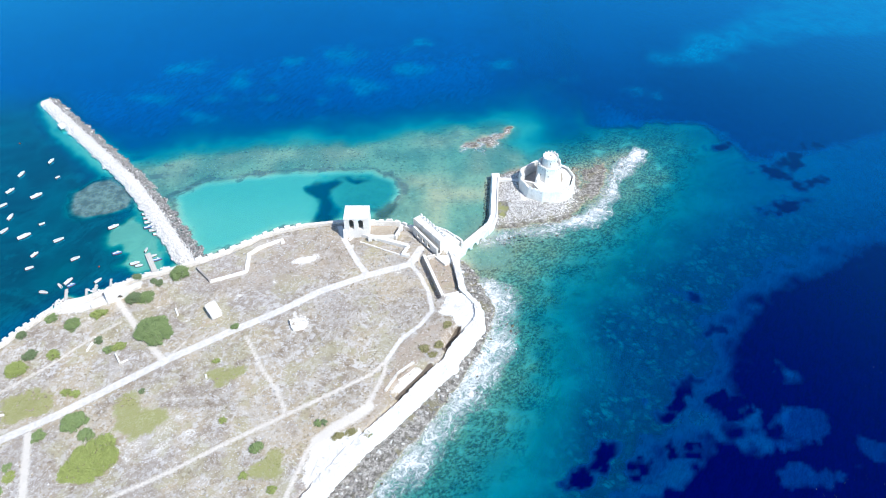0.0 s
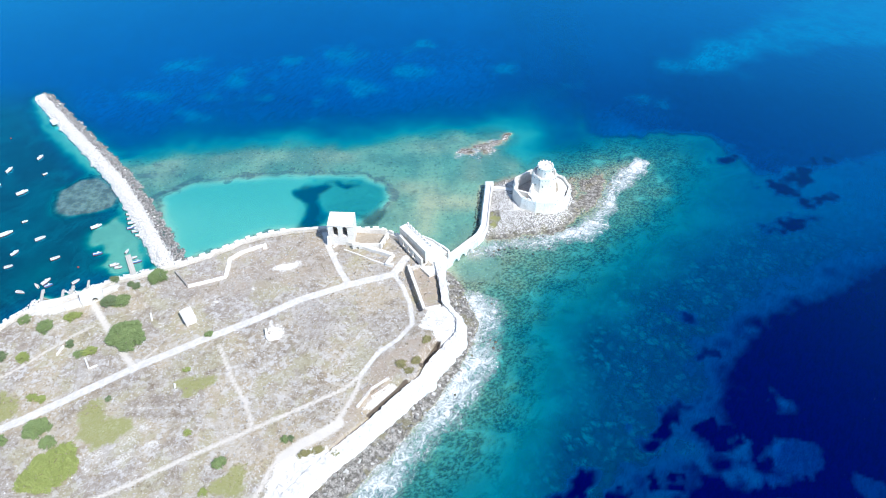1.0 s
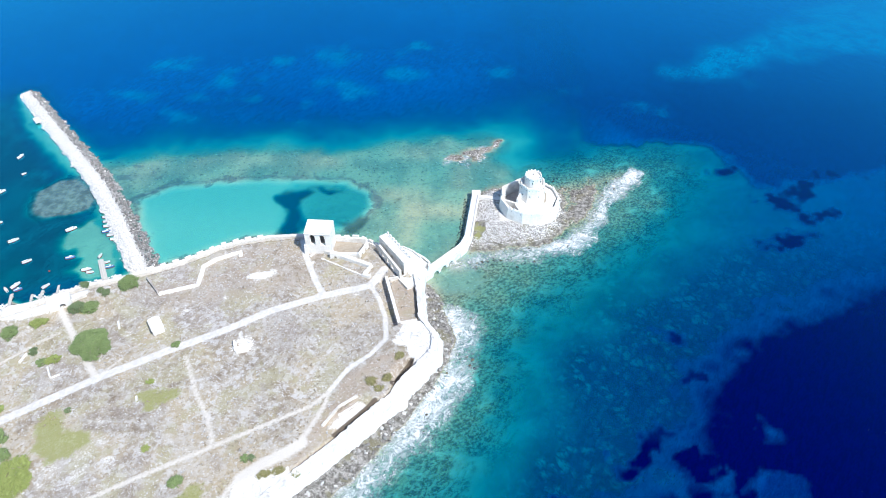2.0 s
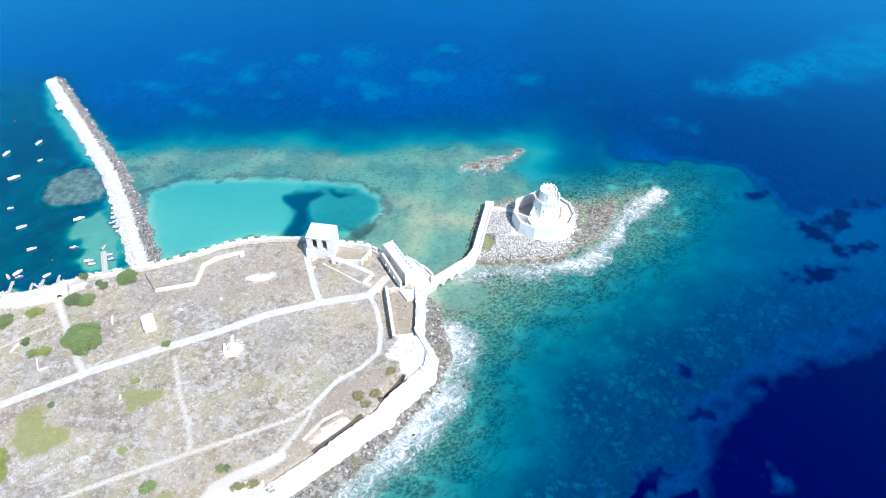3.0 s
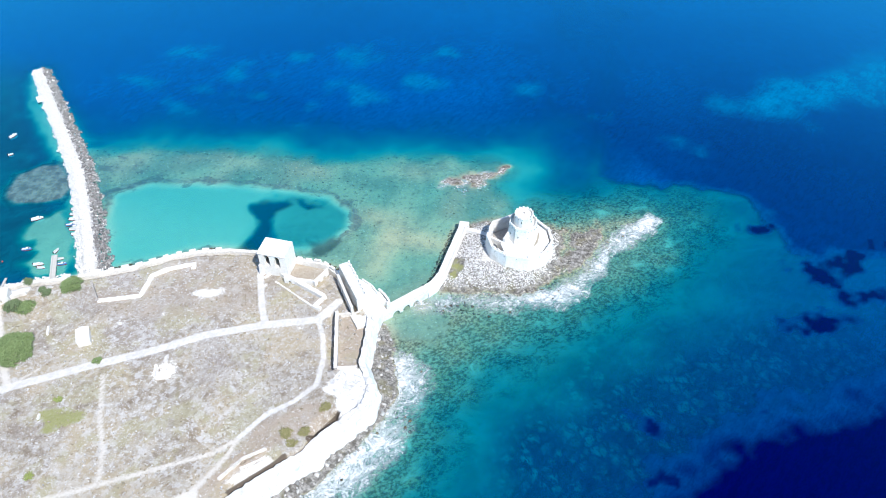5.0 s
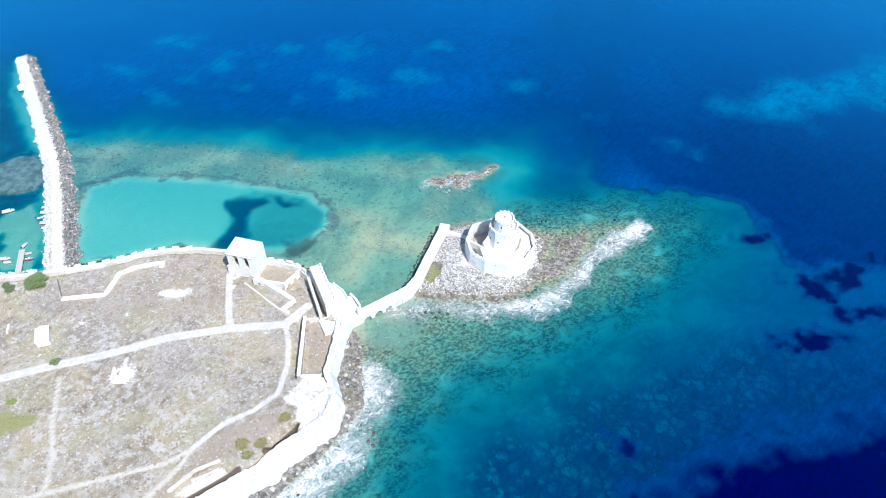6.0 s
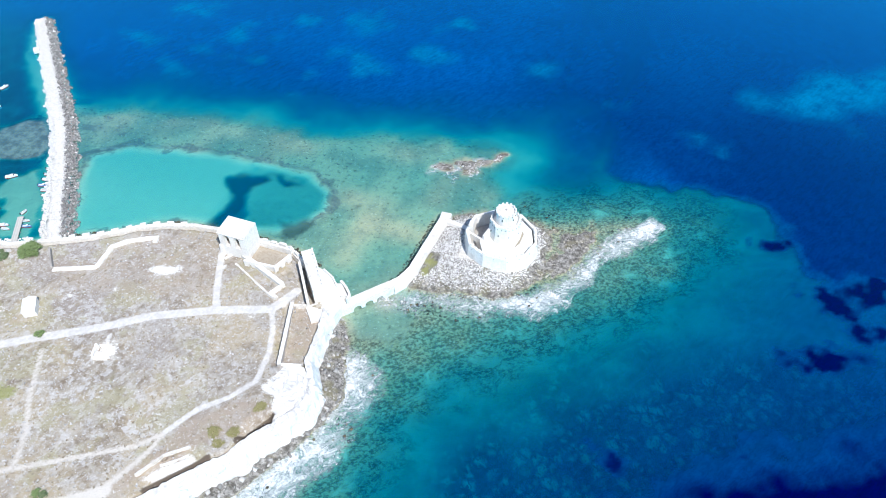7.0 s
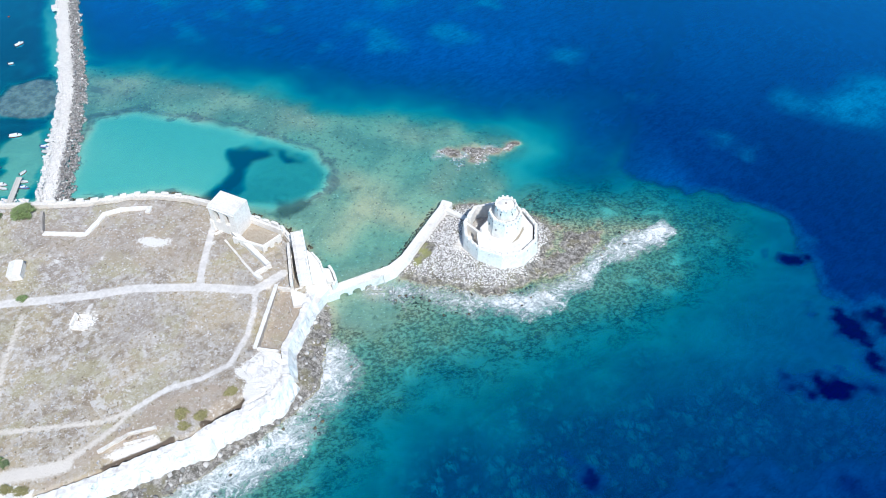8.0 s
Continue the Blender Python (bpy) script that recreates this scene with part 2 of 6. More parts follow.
    # rocky floor off the south shore, plain where it is smooth
    plain = k.mix(k.step(k.noise(0.06, 6, 0.62, (40, 0.7, 1.2), 0.5), 0.36, 0.66), (0.30, 0.33, 0.25), (0.50, 0.52, 0.40))
    bed = k.mix(k.attr("south"), sand, k.mix(k.step(k.attr("reef"), 0.45, 0.9), plain, k.mix(mid, (0.74, 0.76, 0.56), (0.56, 0.60, 0.44))))
    # reef along it: brown and olive crags of a metre or two, cracks between them, emerald sand in the hollows
    crag = k.noise(1.15, 6, 0.72, (38, 0.8, 1.1), 0.3)
    tone = k.noise(0.12, 5, 0.65, None, 0.4)
    ledge = k.mix(k.step(crag, 0.40, 0.60), (0.075, 0.075, 0.053), (0.44, 0.44, 0.30))
    ledge = k.mix(k.step(tone, 0.45, 0.62, 0, 0.7), ledge, k.mix(k.step(crag, 0.40, 0.60), (0.085, 0.07, 0.04), (0.48, 0.38, 0.21)))
    ledge = k.mix(k.step(k.noise(0.5, 5, 0.7, None, 0.5), 0.54, 0.64, 0, 0.5), ledge, (0.045, 0.045, 0.033))
    rows = k.noise(0.15, 7, 0.72, (38, 0.75, 1.1), 0.5)
    rocky = k.step(k.math("ADD", rows, k.math("ADD", k.math("MULTIPLY", k.math("SUBTRACT", k.attr("reef"), 0.42), 0.24), k.math("MULTIPLY", k.math("SUBTRACT", crag, 0.5), 0.18))), 0.40, 0.55)
    bed = k.mix(k.math("MULTIPLY", k.step(k.attr("reef"), 0.0, 0.5), k.math("MULTIPLY", rocky, 0.85)), bed, ledge)
    # boulder field further out: pale blocks with dark clefts between them
    clump = k.noise(0.16, 5, 0.62, (-48, 0.9, 1.1), 0.3)
    pick = k.math("ADD", k.broken(0.3, 3.2, "F1", "Color"), k.math("MULTIPLY", k.math("SUBTRACT", clump, 0.5), 3.0))
    block = k.mix(k.step(pick, 0.2, 0.95), (0.09, 0.10, 0.085), (0.44, 0.45, 0.36))
    block = k.mix(k.step(k.broken(0.3, 3.2), 0.0, 0.30, 0.8, 0), block, (0.02, 0.024, 0.022))
    cluster = k.step(k.noise(0.035, 4, 0.6), 0.38, 0.62, 0.2, 1.0)
    block = k.mix(k.math("MULTIPLY", k.step(k.noise(0.42, 4, 0.62, (-48, 0.8, 1.1), 0.3), 0.54, 0.62), cluster), block, (0.012, 0.015, 0.016))
    block = k.mix(k.step(k.noise(1.1, 5, 0.7, (-48, 0.6, 1.2), 0.3), 0.50, 0.62, 0, 0.75), block, (0.03, 0.036, 0.034))
    bed = k.mix(k.math("MULTIPLY", k.attr("fleck"), 0.92), bed, block)
    patch = k.math("ADD", k.math("MULTIPLY", k.math("SUBTRACT", k.noise(0.055, 7, 0.66), 0.5), 40.0), rag2)
    weed = k.step(k.math("ADD", k.attr("weed"), k.math("MULTIPLY", patch, k.attr("rough"))), -1.0, 1.2)
    bed = k.mix(k.math("MULTIPLY", weed, k.attr("thick")), bed, k.mix(fine, (0.006, 0.012, 0.018), (0.012, 0.022, 0.03)))
    c = k.mix(k.step(k.attr("sea"), -0.6, 0.6), soil, bed)
    k.bump(k.math("ADD", fine, k.math("MULTIPLY", tiny, 0.6)), 0.6, 0.3)
    return k.done(c, 0.95, 0, 0.1)


def water_mat():
    """Clear sea: depth takes the red out first, gloss on small waves, torn foam."""
    k = Mat("sea_water")
    t = k.t
    t.nodes.remove(k.bsdf)
    d = k.attr("depth")
    cx = t.nodes.new("ShaderNodeCombineColor")
    for i, a in enumerate((0.55, 0.078, 0.042)):
        k.put(cx.inputs[i], k.math("POWER", math.exp(-a), d))
    clear = t.nodes.new("ShaderNodeBsdfTransparent")
    t.links.new(cx.outputs[0], clear.inputs[0])
    deep = t.nodes.new("ShaderNodeBsdfDiffuse")
    swell = k.noise(0.012, 4)
    body_c = k.mix(k.step(swell, 0.35, 0.65), (0.0, 0.068, 0.30), (0.0, 0.09, 0.355))
    # light and dark of small waves, painted into the body colour
    chop_tone = k.step(k.noise(0.22, 5, 0.7, (25, 1.0, 0.5), 0.5), 0.35, 0.68)
    body_c = k.mix(k.math("MULTIPLY", chop_tone, 0.45), body_c, (0.0, 0.045, 0.21))
    body_c = k.mix(k.step(k.noise(0.7, 4, 0.7, (20, 0.45, 1.1), 0.4), 0.48, 0.68, 0, 0.45), body_c, (0.0, 0.11, 0.34))
    wisp = k.math("MULTIPLY", k.attr("pale"), k.step(k.noise(0.12, 5, 0.65), 0.3, 0.6, 0.35, 1.0))
    body_d = k.mix(k.attr("teal"), body_c, (0.0, 0.112, 0.305))
    body_d = k.mix(k.attr("clear"), body_d, (0.0, 0.001, 0.075))
    body_d = k.mix(wisp, body_d, (0.0, 0.20, 0.41))
    tint = k.mix(k.attr("silt"), body_d, k.mix(k.step(k.noise(0.05, 6, 0.65, None, 0.6), 0.38, 0.62), (0.004, 0.080, 0.125), (0.004, 0.135, 0.19)))
    # finer wave shading, multiplied into the colour as streaks
    ripple_tone = k.math("ADD", k.math("MULTIPLY", k.noise(0.5, 5, 0.72, (62, 0.45, 1.3), 0.6), 0.6), k.math("MULTIPLY", k.noise(1.7, 4, 0.7, (50, 0.6, 1.2), 0.4), 0.4))
    k.put(deep.inputs[0], k.mix(k.step(ripple_tone, 0.40, 0.62, 0, 0.7), tint, (0.5, 0.5, 0.6), "MULTIPLY"))
    body = t.nodes.new("ShaderNodeMixShader")
    k.put(body.inputs[0], k.math("SUBTRACT", 1.0, k.math("POWER", math.exp(-0.09), d)))
    t.links.new(clear.outputs[0], body.inputs[1]), t.links.new(deep.outputs[0], body.inputs[2])
    wave = k.math("ADD", k.noise(0.35, 4, 0.6, (35, 1.0, 0.5)), k.math("MULTIPLY", k.noise(1.5, 3, 0.6, (20, 1, 0.6)), 0.4))
    bump = t.nodes.new("ShaderNodeBump")
    bump.inputs["Strength"].default_value, bump.inputs["Distance"].default_value = 0.09, 0.4
    t.links.new(wave, bump.inputs["Height"])
    gloss = t.nodes.new("ShaderNodeBsdfGlossy")
    gloss.inputs["Roughness"].default_value = 0.12
    gloss.inputs["Color"].default_value = (0.08, 0.72, 1.0, 1)
    t.links.new(bump.outputs[0], gloss.inputs["Normal"])
    graze = t.nodes.new("ShaderNodeLayerWeight")
    graze.inputs["Blend"].default_value = 0.5
    t.links.new(bump.outputs[0], graze.inputs["Normal"])
    shine = k.math("MULTIPLY_ADD", k.math("POWER", graze.outputs["Facing"], 4.0), 5.0, 0.004)
    top = t.nodes.new("ShaderNodeMixShader")
    k.put(top.inputs[0], shine)
    t.links.new(body.outputs[0], top.inputs[1]), t.links.new(gloss.outputs[0], top.inputs[2])
    froth = t.nodes.new("ShaderNodeBsdfDiffuse")
    froth.inputs[0].default_value = (0.86, 0.88, 0.9, 1)
    lace = k.math("ADD", k.math("MULTIPLY", k.noise(0.3, 7, 0.74, (50, 0.8, 1), 1.6), 0.8), k.math("MULTIPLY", k.noise(1.6, 4, 0.7), 0.35))
    torn = k.step(k.math("ADD", k.attr("foam"), k.math("MULTIPLY", k.math("SUBTRACT", lace, 0.575), 3.0)), 0.25, 1.2)
    foam = t.nodes.new("ShaderNodeMixShader")
    veil = k.math("MULTIPLY", k.step(k.attr("foam"), 0.1, 0.8, 0, 0.55), k.step(k.noise(0.55, 5, 0.7, (50, 0.5, 1), 1.0), 0.35, 0.65))
    # sun glints and whitecaps painted as white specks no bigger than a wave crest, on the open water to the south-east
    specks = k.math("MULTIPLY", k.step(k.noise(1.1, 2, 0.5, (40, 0.6, 1.3)), 0.735, 0.77), k.step(k.attr("foam"), -0.3, -0.12))
    k.put(foam.inputs[0], k.math("MULTIPLY", k.math("MAXIMUM", specks, k.math("MAXIMUM", torn, veil)), 0.95))
    t.links.new(top.outputs[0], foam.inputs[1]), t.links.new(froth.outputs[0], foam.inputs[2])
    t.links.new(foam.outputs[0], t.nodes["Material Output"].inputs[0])
    return k.m


M_GROUND, M_WATER = ground_mat(), water_mat()

# ---- mesh helpers ----
RNG = np.random.default_rng(7)


def mesh_of(name, verts, faces, mat, smooth=False):
    me = bpy.data.meshes.new(name)
    me.from_pydata(verts, [], faces)
    me.materials.append(mat)
    if smooth:
        me.polygons.foreach_set("use_smooth", [True] * len(me.polygons))
    me.update()
    return me


def part(name, data, mat, parent, label=""):
    """Links a bmesh, or (verts, faces), as one mesh object under a thing or a part."""
    if isinstance(data, bmesh.types.BMesh):
        me = bpy.data.meshes.new(name)
        data.to_mesh(me)
        data.free()
        me.materials.append(mat)
    elif isinstance(data, bpy.types.Mesh):
        me = data
    else:
        me = mesh_of(name, data[0], data[1], mat)
    ob = new(name, me)
    ob.parent = parent
    if label:
        tagged(ob, label)
    return ob


def thing(name, label, category, m=None, group="", kind=""):
    ob = new(name)
    ob.empty_display_size = 0.2
    if m is not None:
        ob.matrix_world = m
    return tagged(ob, label, category, group, kind)


def fast_mesh(name, verts, tris, mat):
    """A mesh from arrays of points and triangles."""
    me = bpy.data.meshes.new(name)
    me.vertices.add(len(verts))
    me.vertices.foreach_set("co", np.asarray(verts, np.float32).ravel())
    me.loops.add(len(tris) * 3)
    me.loops.foreach_set("vertex_index", np.asarray(tris, np.int32).ravel())
    me.polygons.add(len(tris))
    me.polygons.foreach_set("loop_start", np.arange(0, len(tris) * 3, 3, dtype=np.int32))
    me.materials.append(mat)
    me.update(calc_edges=True)
    return me


def bm_box(bm, size, at=(0, 0, 0), bevel=0.0, turn=0.0, taper=0.0):
    """Adds a box standing on `at`, with bevelled edges, a turn about z and a taper."""
    r = bmesh.ops.create_cube(bm, size=1)
    for v in r["verts"]:
        f = 1 - taper if v.co.z > 0 else 1
        v.co = Vector((v.co.x * size[0] * f, v.co.y * size[1] * f, (v.co.z + 0.5) * size[2]))
    if bevel:
        es = {e for v in r["verts"] for e in v.link_edges}
        out = bmesh.ops.bevel(bm, geom=list(es), offset=bevel, segments=1, affect="EDGES")
        vs = {v for f in out["faces"] for v in f.verts} | {v for v in r["verts"] if v.is_valid}
    else:
        vs = set(r["verts"])
    bmesh.ops.transform(bm, matrix=Matrix.Translation(at) @ Matrix.Rotation(turn, 4, "Z"), verts=list(vs))
    return bm


def box(size, at=(0, 0, 0), bevel=0.0, turn=0.0, taper=0.0):
    return bm_box(bmesh.new(), size, at, bevel, turn, taper)


def ring(n, r, z, c=(0, 0), phase=0.0):
    return [(c[0] + r * math.cos(phase + 2 * math.pi * i / n), c[1] + r * math.sin(phase + 2 * math.pi * i / n), z) for i in range(n)]


def lathe(rows, n, c=(0, 0), phase=0.0, close=True):
    """Stacked rings (radius, height) with n sides; the last ring is capped."""
    vs, fs = [], []
    for r, z in rows:
        vs += ring(n, max(r, 0.01), z, c, phase)
    for k in range(len(rows) - 1):
        for i in range(n):
            j = (i + 1) % n
            fs.append((k * n + i, k * n + j, (k + 1) * n + j, (k + 1) * n + i))
    if close:
        fs.append(tuple((len(rows) - 1) * n + i for i in range(n)))
        fs.append(tuple(reversed(range(n))))
    return vs, fs


def loft(path, profile, z_of=None, step=1.5, wobble=0.0, seed=1):
    """A strip along a plan line. profile: (offset to the right of the way, height above z_of)."""
    pts = [Vector(p) for p in path]
    line = []
    for a, b in zip(pts, pts[1:]):
        n = max(1, int((b - a).length / step))
        line += [a.lerp(b, i / n) for i in range(n)]
    line.append(pts[-1])
    rnd = random.Random(seed)
    vs, fs, m = [], [], len(profile)
    for i, p in enumerate(line):
        d = (line[min(i + 1, len(line) - 1)] - line[max(i - 1, 0)]).normalized()
        right = Vector((d.y, -d.x))
        z0 = z_of(p.x, p.y) if z_of else 0.0
        for o, h in profile:
            q = p + right * (o + rnd.uniform(-wobble, wobble))
            vs.append((q.x, q.y, z0 + h + rnd.uniform(-wobble, wobble) * 0.6))
    for i in range(len(line) - 1):
        for j in range(m):
            k = (j + 1) % m
            fs.append((i * m + j, (i + 1) * m + j, (i + 1) * m + k, i * m + k))
    fs.append(tuple(range(m)))
    fs.append(tuple(reversed([(len(line) - 1) * m + j for j in range(m)])))
    return vs, fs


def rock_template(seed, count=13, squash=0.62):
    """An angular broken rock: the hull of a few random points in a slab."""
    rnd = random.Random(seed)
    bm = bmesh.new()
    ax = (rnd.uniform(0.85, 1.3), rnd.uniform(0.6, 1.0), squash * rnd.uniform(0.75, 1.2))
    for _ in range(count):
        v = Vector([rnd.uniform(-1, 1) for _ in range(3)])
        m = max(abs(v.x), abs(v.y), abs(v.z))
        v *= rnd.uniform(0.8, 1.0) / m * 0.9
        bm.verts.new((v.x * ax[0], v.y * ax[1], v.z * ax[2]))
    out = bmesh.ops.convex_hull(bm, input=bm.verts[:])
    junk = [g for g in out["geom_interior"] + out["geom_unused"] if isinstance(g, bmesh.types.BMVert)]
    bmesh.ops.delete(bm, geom=list(set(junk)), context="VERTS")
    bmesh.ops.triangulate(bm, faces=bm.faces[:])
    bm.verts.index_update()
    vs = np.array([v.co[:] for v in bm.verts])
    fs = np.array([[v.index for v in f.verts] for f in bm.faces])
    bm.free()
    return vs, fs


ROCKS = [rock_template(i) for i in range(10)]
PEBBLES = [rock_template(20 + i, 10, 0.6) for i in range(5)]


def scatter(name, templates, pts, sizes, mat, sink=0.25, tilt=0.4):
    """Many loose pieces joined into one mesh."""
    V, F, base = [], [], 0
    for p, s in zip(pts, sizes):
        tv, tf = templates[RNG.integers(len(templates))]
        a, bx, by = RNG.uniform(0, 6.28), RNG.uniform(-tilt, tilt), RNG.uniform(-tilt, tilt)
        R = np.array(Euler((bx, by, a)).to_matrix())
        V.append(tv @ R.T * s + np.array((p[0], p[1], p[2] + s * (0.6 - sink))))
        F.append(tf + base)
        base += len(tv)
    return fast_mesh(name, np.vstack(V), np.vstack(F), mat)


# ---- plan: outlines in metres ----
def seg_dist(X, Y, pts, closed=False):
    d = np.full(X.shape, 1e9)
    ps = list(pts) + ([pts[0]] if closed else [])
    for (ax, ay), (bx, by) in zip(ps, ps[1:]):
        ux, uy = bx - ax, by - ay
        t = np.clip(((X - ax) * ux + (Y - ay) * uy) / (ux * ux + uy * uy + 1e-9), 0, 1)
        d = np.minimum(d, np.hypot(X - ax - t * ux, Y - ay - t * uy))
    return d


def sdf(X, Y, pts):
    """Signed distance to an outline: negative inside."""
    d = seg_dist(X, Y, pts, True)
    ins = np.zeros(X.shape, bool)
    for (ax, ay), (bx, by) in zip(pts, list(pts[1:]) + [pts[0]]):
        if ay == by:
            continue
        ins ^= ((ay > Y) != (by > Y)) & (X < (bx - ax) * (Y - ay) / (by - ay) + ax)
    return np.where(ins, -d, d)


def vnoise(X, Y, scale, seed=0):
    """Smooth value noise in -1..1."""
    g = np.random.default_rng(seed).uniform(-1, 1, (257, 257))
    x, y = X / scale + 1000.3, Y / scale + 1000.7
    i, j = np.floor(x).astype(int), np.floor(y).astype(int)
    u, v = x - i, y - j
    u, v = u * u * (3 - 2 * u), v * v * (3 - 2 * v)
    i, j, i1, j1 = i % 257, j % 257, (i + 1) % 257, (j + 1) % 257
    return g[i, j] * (1 - u) * (1 - v) + g[i1, j] * u * (1 - v) + g[i, j1] * (1 - u) * v + g[i1, j1] * u * v


NORTH_EDGE = [(-400, -60), (-260, 60), (-190, 112), (-143.9, 147), (-138.8, 154.7), (-133, 161.4), (-121.8, 168), (-108.9, 176.8), (-99.9, 180.4),
              (-90, 185.3), (-79.9, 190.6), (-72.6, 195.8), (-68.9, 198.9), (-61, 202.7), (-51.7, 205.6), (-40, 207), (-27.9, 206.3), (-18.2, 206), (-10.5, 201.5)]
EAST_EDGE = [(-2, 196), (3.0, 189.4), (5.0, 180), (6.5, 170), (11, 163.5), (11.2, 156.5), (7, 150), (3.5, 145), (0.5, 139), (-4, 134), (-13.0, 123.0),
             (-22.5, 112.5), (-29, 105), (-36, 95), (-48, 78), (-75, 36), (-110, -22), (-165, -120), (-220, -300), (-400, -300)]
TERRACE = NORTH_EDGE + EAST_EDGE
WATERLINE = [(-400, -52), (-262, 66), (-192, 117), (-146, 150), (-141, 158), (-135, 165), (-132, 171), (-126, 172), (-117, 175.5), (-110, 180), (-101, 184),
             (-91, 188.5), (-81, 193.5), (-73.5, 198.5), (-62, 205.5), (-52, 208.5), (-40, 210), (-27, 209.5), (-17, 208.5), (-8, 204), (0, 197),
             (5.5, 191), (11, 184), (14.5, 175), (18, 167), (16, 158), (13.5, 151), (9.5, 144), (5.5, 135), (-1, 126), (-8, 115), (-15, 107), (-22, 96),
             (-34, 78), (-62, 34), (-98, -25), (-152, -122), (-206, -300), (-400, -300)]
KEEP_ISLE = [(19, 207), (18, 219), (20.5, 238), (28, 243), (38, 246.5), (48, 246), (55, 243), (58, 236), (58, 228), (55, 220.5), (50, 215), (44, 211.5), (33, 209), (26, 208)]
SPIT = [(54, 247), (66, 251), (80, 259), (84, 256), (74, 241), (68, 228), (60, 218), (52, 230)]
OUTER_REEF = [(9, 261), (19, 268), (32, 276), (29, 270), (17, 257)]
MOLE_AXIS = [(-187.5, 294.5), (-163, 269.5), (-144, 250.5), (-127.5, 233.5), (-112.5, 214.5), (-101, 198.5), (-92.5, 187)]
POOL = [(-109, 226), (-99, 234), (-82, 238), (-63, 241), (-44, 242), (-30, 242), (-20, 236), (-18, 229), (-21, 222), (-29, 215), (-41, 212), (-62, 209), (-74, 202), (-90, 192), (-95, 200), (-103, 214)]
POOL_WEED = [[(-57, 233), (-52, 237), (-44, 238.5), (-41, 235), (-45, 231), (-46, 226), (-44, 220), (-43.5, 213), (-46, 209), (-51, 209), (-50, 217), (-51, 226), (-55, 229)], [(-43, 239), (-33, 238.5), (-29, 236.5), (-35, 235.5), (-39, 236.5)], [(-29, 218), (-23, 221), (-21, 223), (-19, 218), (-21, 214), (-25, 213)], [(-9.8, 233), (-8.2, 234), (-7.6, 232.6), (-9, 232)], [(-16.4, 216.2), (-14, 217), (-13.4, 215.6), (-15.6, 215)]]
REEF = [(-128, 250), (-110, 259), (-76, 263), (-46, 265), (-21, 270), (4, 277), (28, 281), (35, 274), (30, 264), (36, 256), (52, 257), (66, 260), (84, 267), (100, 263), (98, 252),
        (87, 232), (74, 216), (60, 204), (50, 193), (36, 179), (30, 166), (29, 153), (25, 136), (17, 122), (8, 110), (-4, 95), (-20, 72), (-60, 20),
        (-80, 40), (-40, 100), (0, 150), (0, 190), (-30, 205), (-92, 188), (-113, 213), (-128, 232), (-141, 247)]
SHELF = [(-128, 256), (-76, 270), (-20, 277), (30, 291), (60, 281), (69, 277), (86, 279), (104, 281), (120, 278), (127, 268), (131, 256), (142, 251), (146, 257), (165, 259), (260, 300), (320, 285),
         (200, 200), (150, 178), (126, 150), (112, 130), (86, 104), (60, 84), (34, 58), (-20, 0), (-60, 20), (0, 150), (0, 200), (-92, 190), (-128, 234), (-141, 249)]
NAVY = [(330, 300), (170, 203), (151, 194), (139, 188), (129, 179), (117, 174), (105, 161), (97, 153), (93, 140), (87, 128), (84, 119), (80, 112), (68, 108), (64, 100), (54, 94), (30, 76), (0, 45), (-40, 0), (-200, -300), (900, -300), (900, 300)]
# weed beds: x, y, half length, half width, turn in degrees
WEED_BEDS = [(82, 136, 4.5, 2.6, 20), (76, 133, 4, 2, 40), (70, 126.5, 4.2, 2.4, 30), (66, 125, 2.5, 1.5, 0), (88, 128, 5.5, 5, 0), (49, 111.5, 5, 2.2, 50), (57, 107, 4.2, 3.8, 0), (39, 103.5, 3, 1.8, 20), (44, 106, 2.5, 1.2, 40),
             (73, 113, 5.5, 2, 10), (140, 221.5, 7.5, 3, 20), (131, 217.5, 3.5, 2, 0), (141, 241, 3.4, 1.6, 0), (147, 249, 5, 2, 15), (131, 243.5, 1.7, 1, 0), (154, 235, 6, 3, 10), (151, 254, 5, 1.6, 20), (93, 157, 3.5, 2.6, 0), (85.5, 174, 2.4, 1.2, -30),
             (140, 243, 3, 1.3, 10), (117, 183, 2.5, 1, 30), (124, 261, 3.5, 1.8, 20), (165, 262, 7, 2.5, 10)]
CLEAR_BEDS = [(108, 121, 8, 6, 0), (93, 123, 3.2, 2.8, 0), (90, 114.5, 8, 2.6, -8), (103, 103, 5.5, 3, 0), (110, 103, 3, 3, 0), (127, 111, 5, 3, 40), (78, 121, 5, 4.5, 0), (67, 104, 5, 2.5, 40), (58, 100, 4, 2, 0), (110, 139, 2, 3, 0)]
BROWN = [(-24, 118), (-19, 133), (-14, 145), (-4, 154), (2.5, 155), (1, 146), (-8, 138), (-16, 127), (-21, 114)]
NORTH_STRIP = [(-84, 180), (-72, 183), (-70, 191), (-60, 198), (-50, 203), (-40, 203), (-34, 193), (-28, 182), (-44, 178), (-62, 172), (-78, 170)]
CLEARING = [(8, 192), (19, 200.5), (27, 196), (24, 186), (14, 185)]
HARBOUR_SAND = [(-130, 203), (-127, 212), (-121, 220), (-103, 197), (-99, 184), (-112, 181), (-121, 184), (-120, 192), (-128, 196)]
HARBOUR_REEF = [(-151, 221), (-151, 228), (-146, 237), (-138, 239), (-126, 230), (-124, 219), (-132, 214), (-141, 211), (-147, 214)]
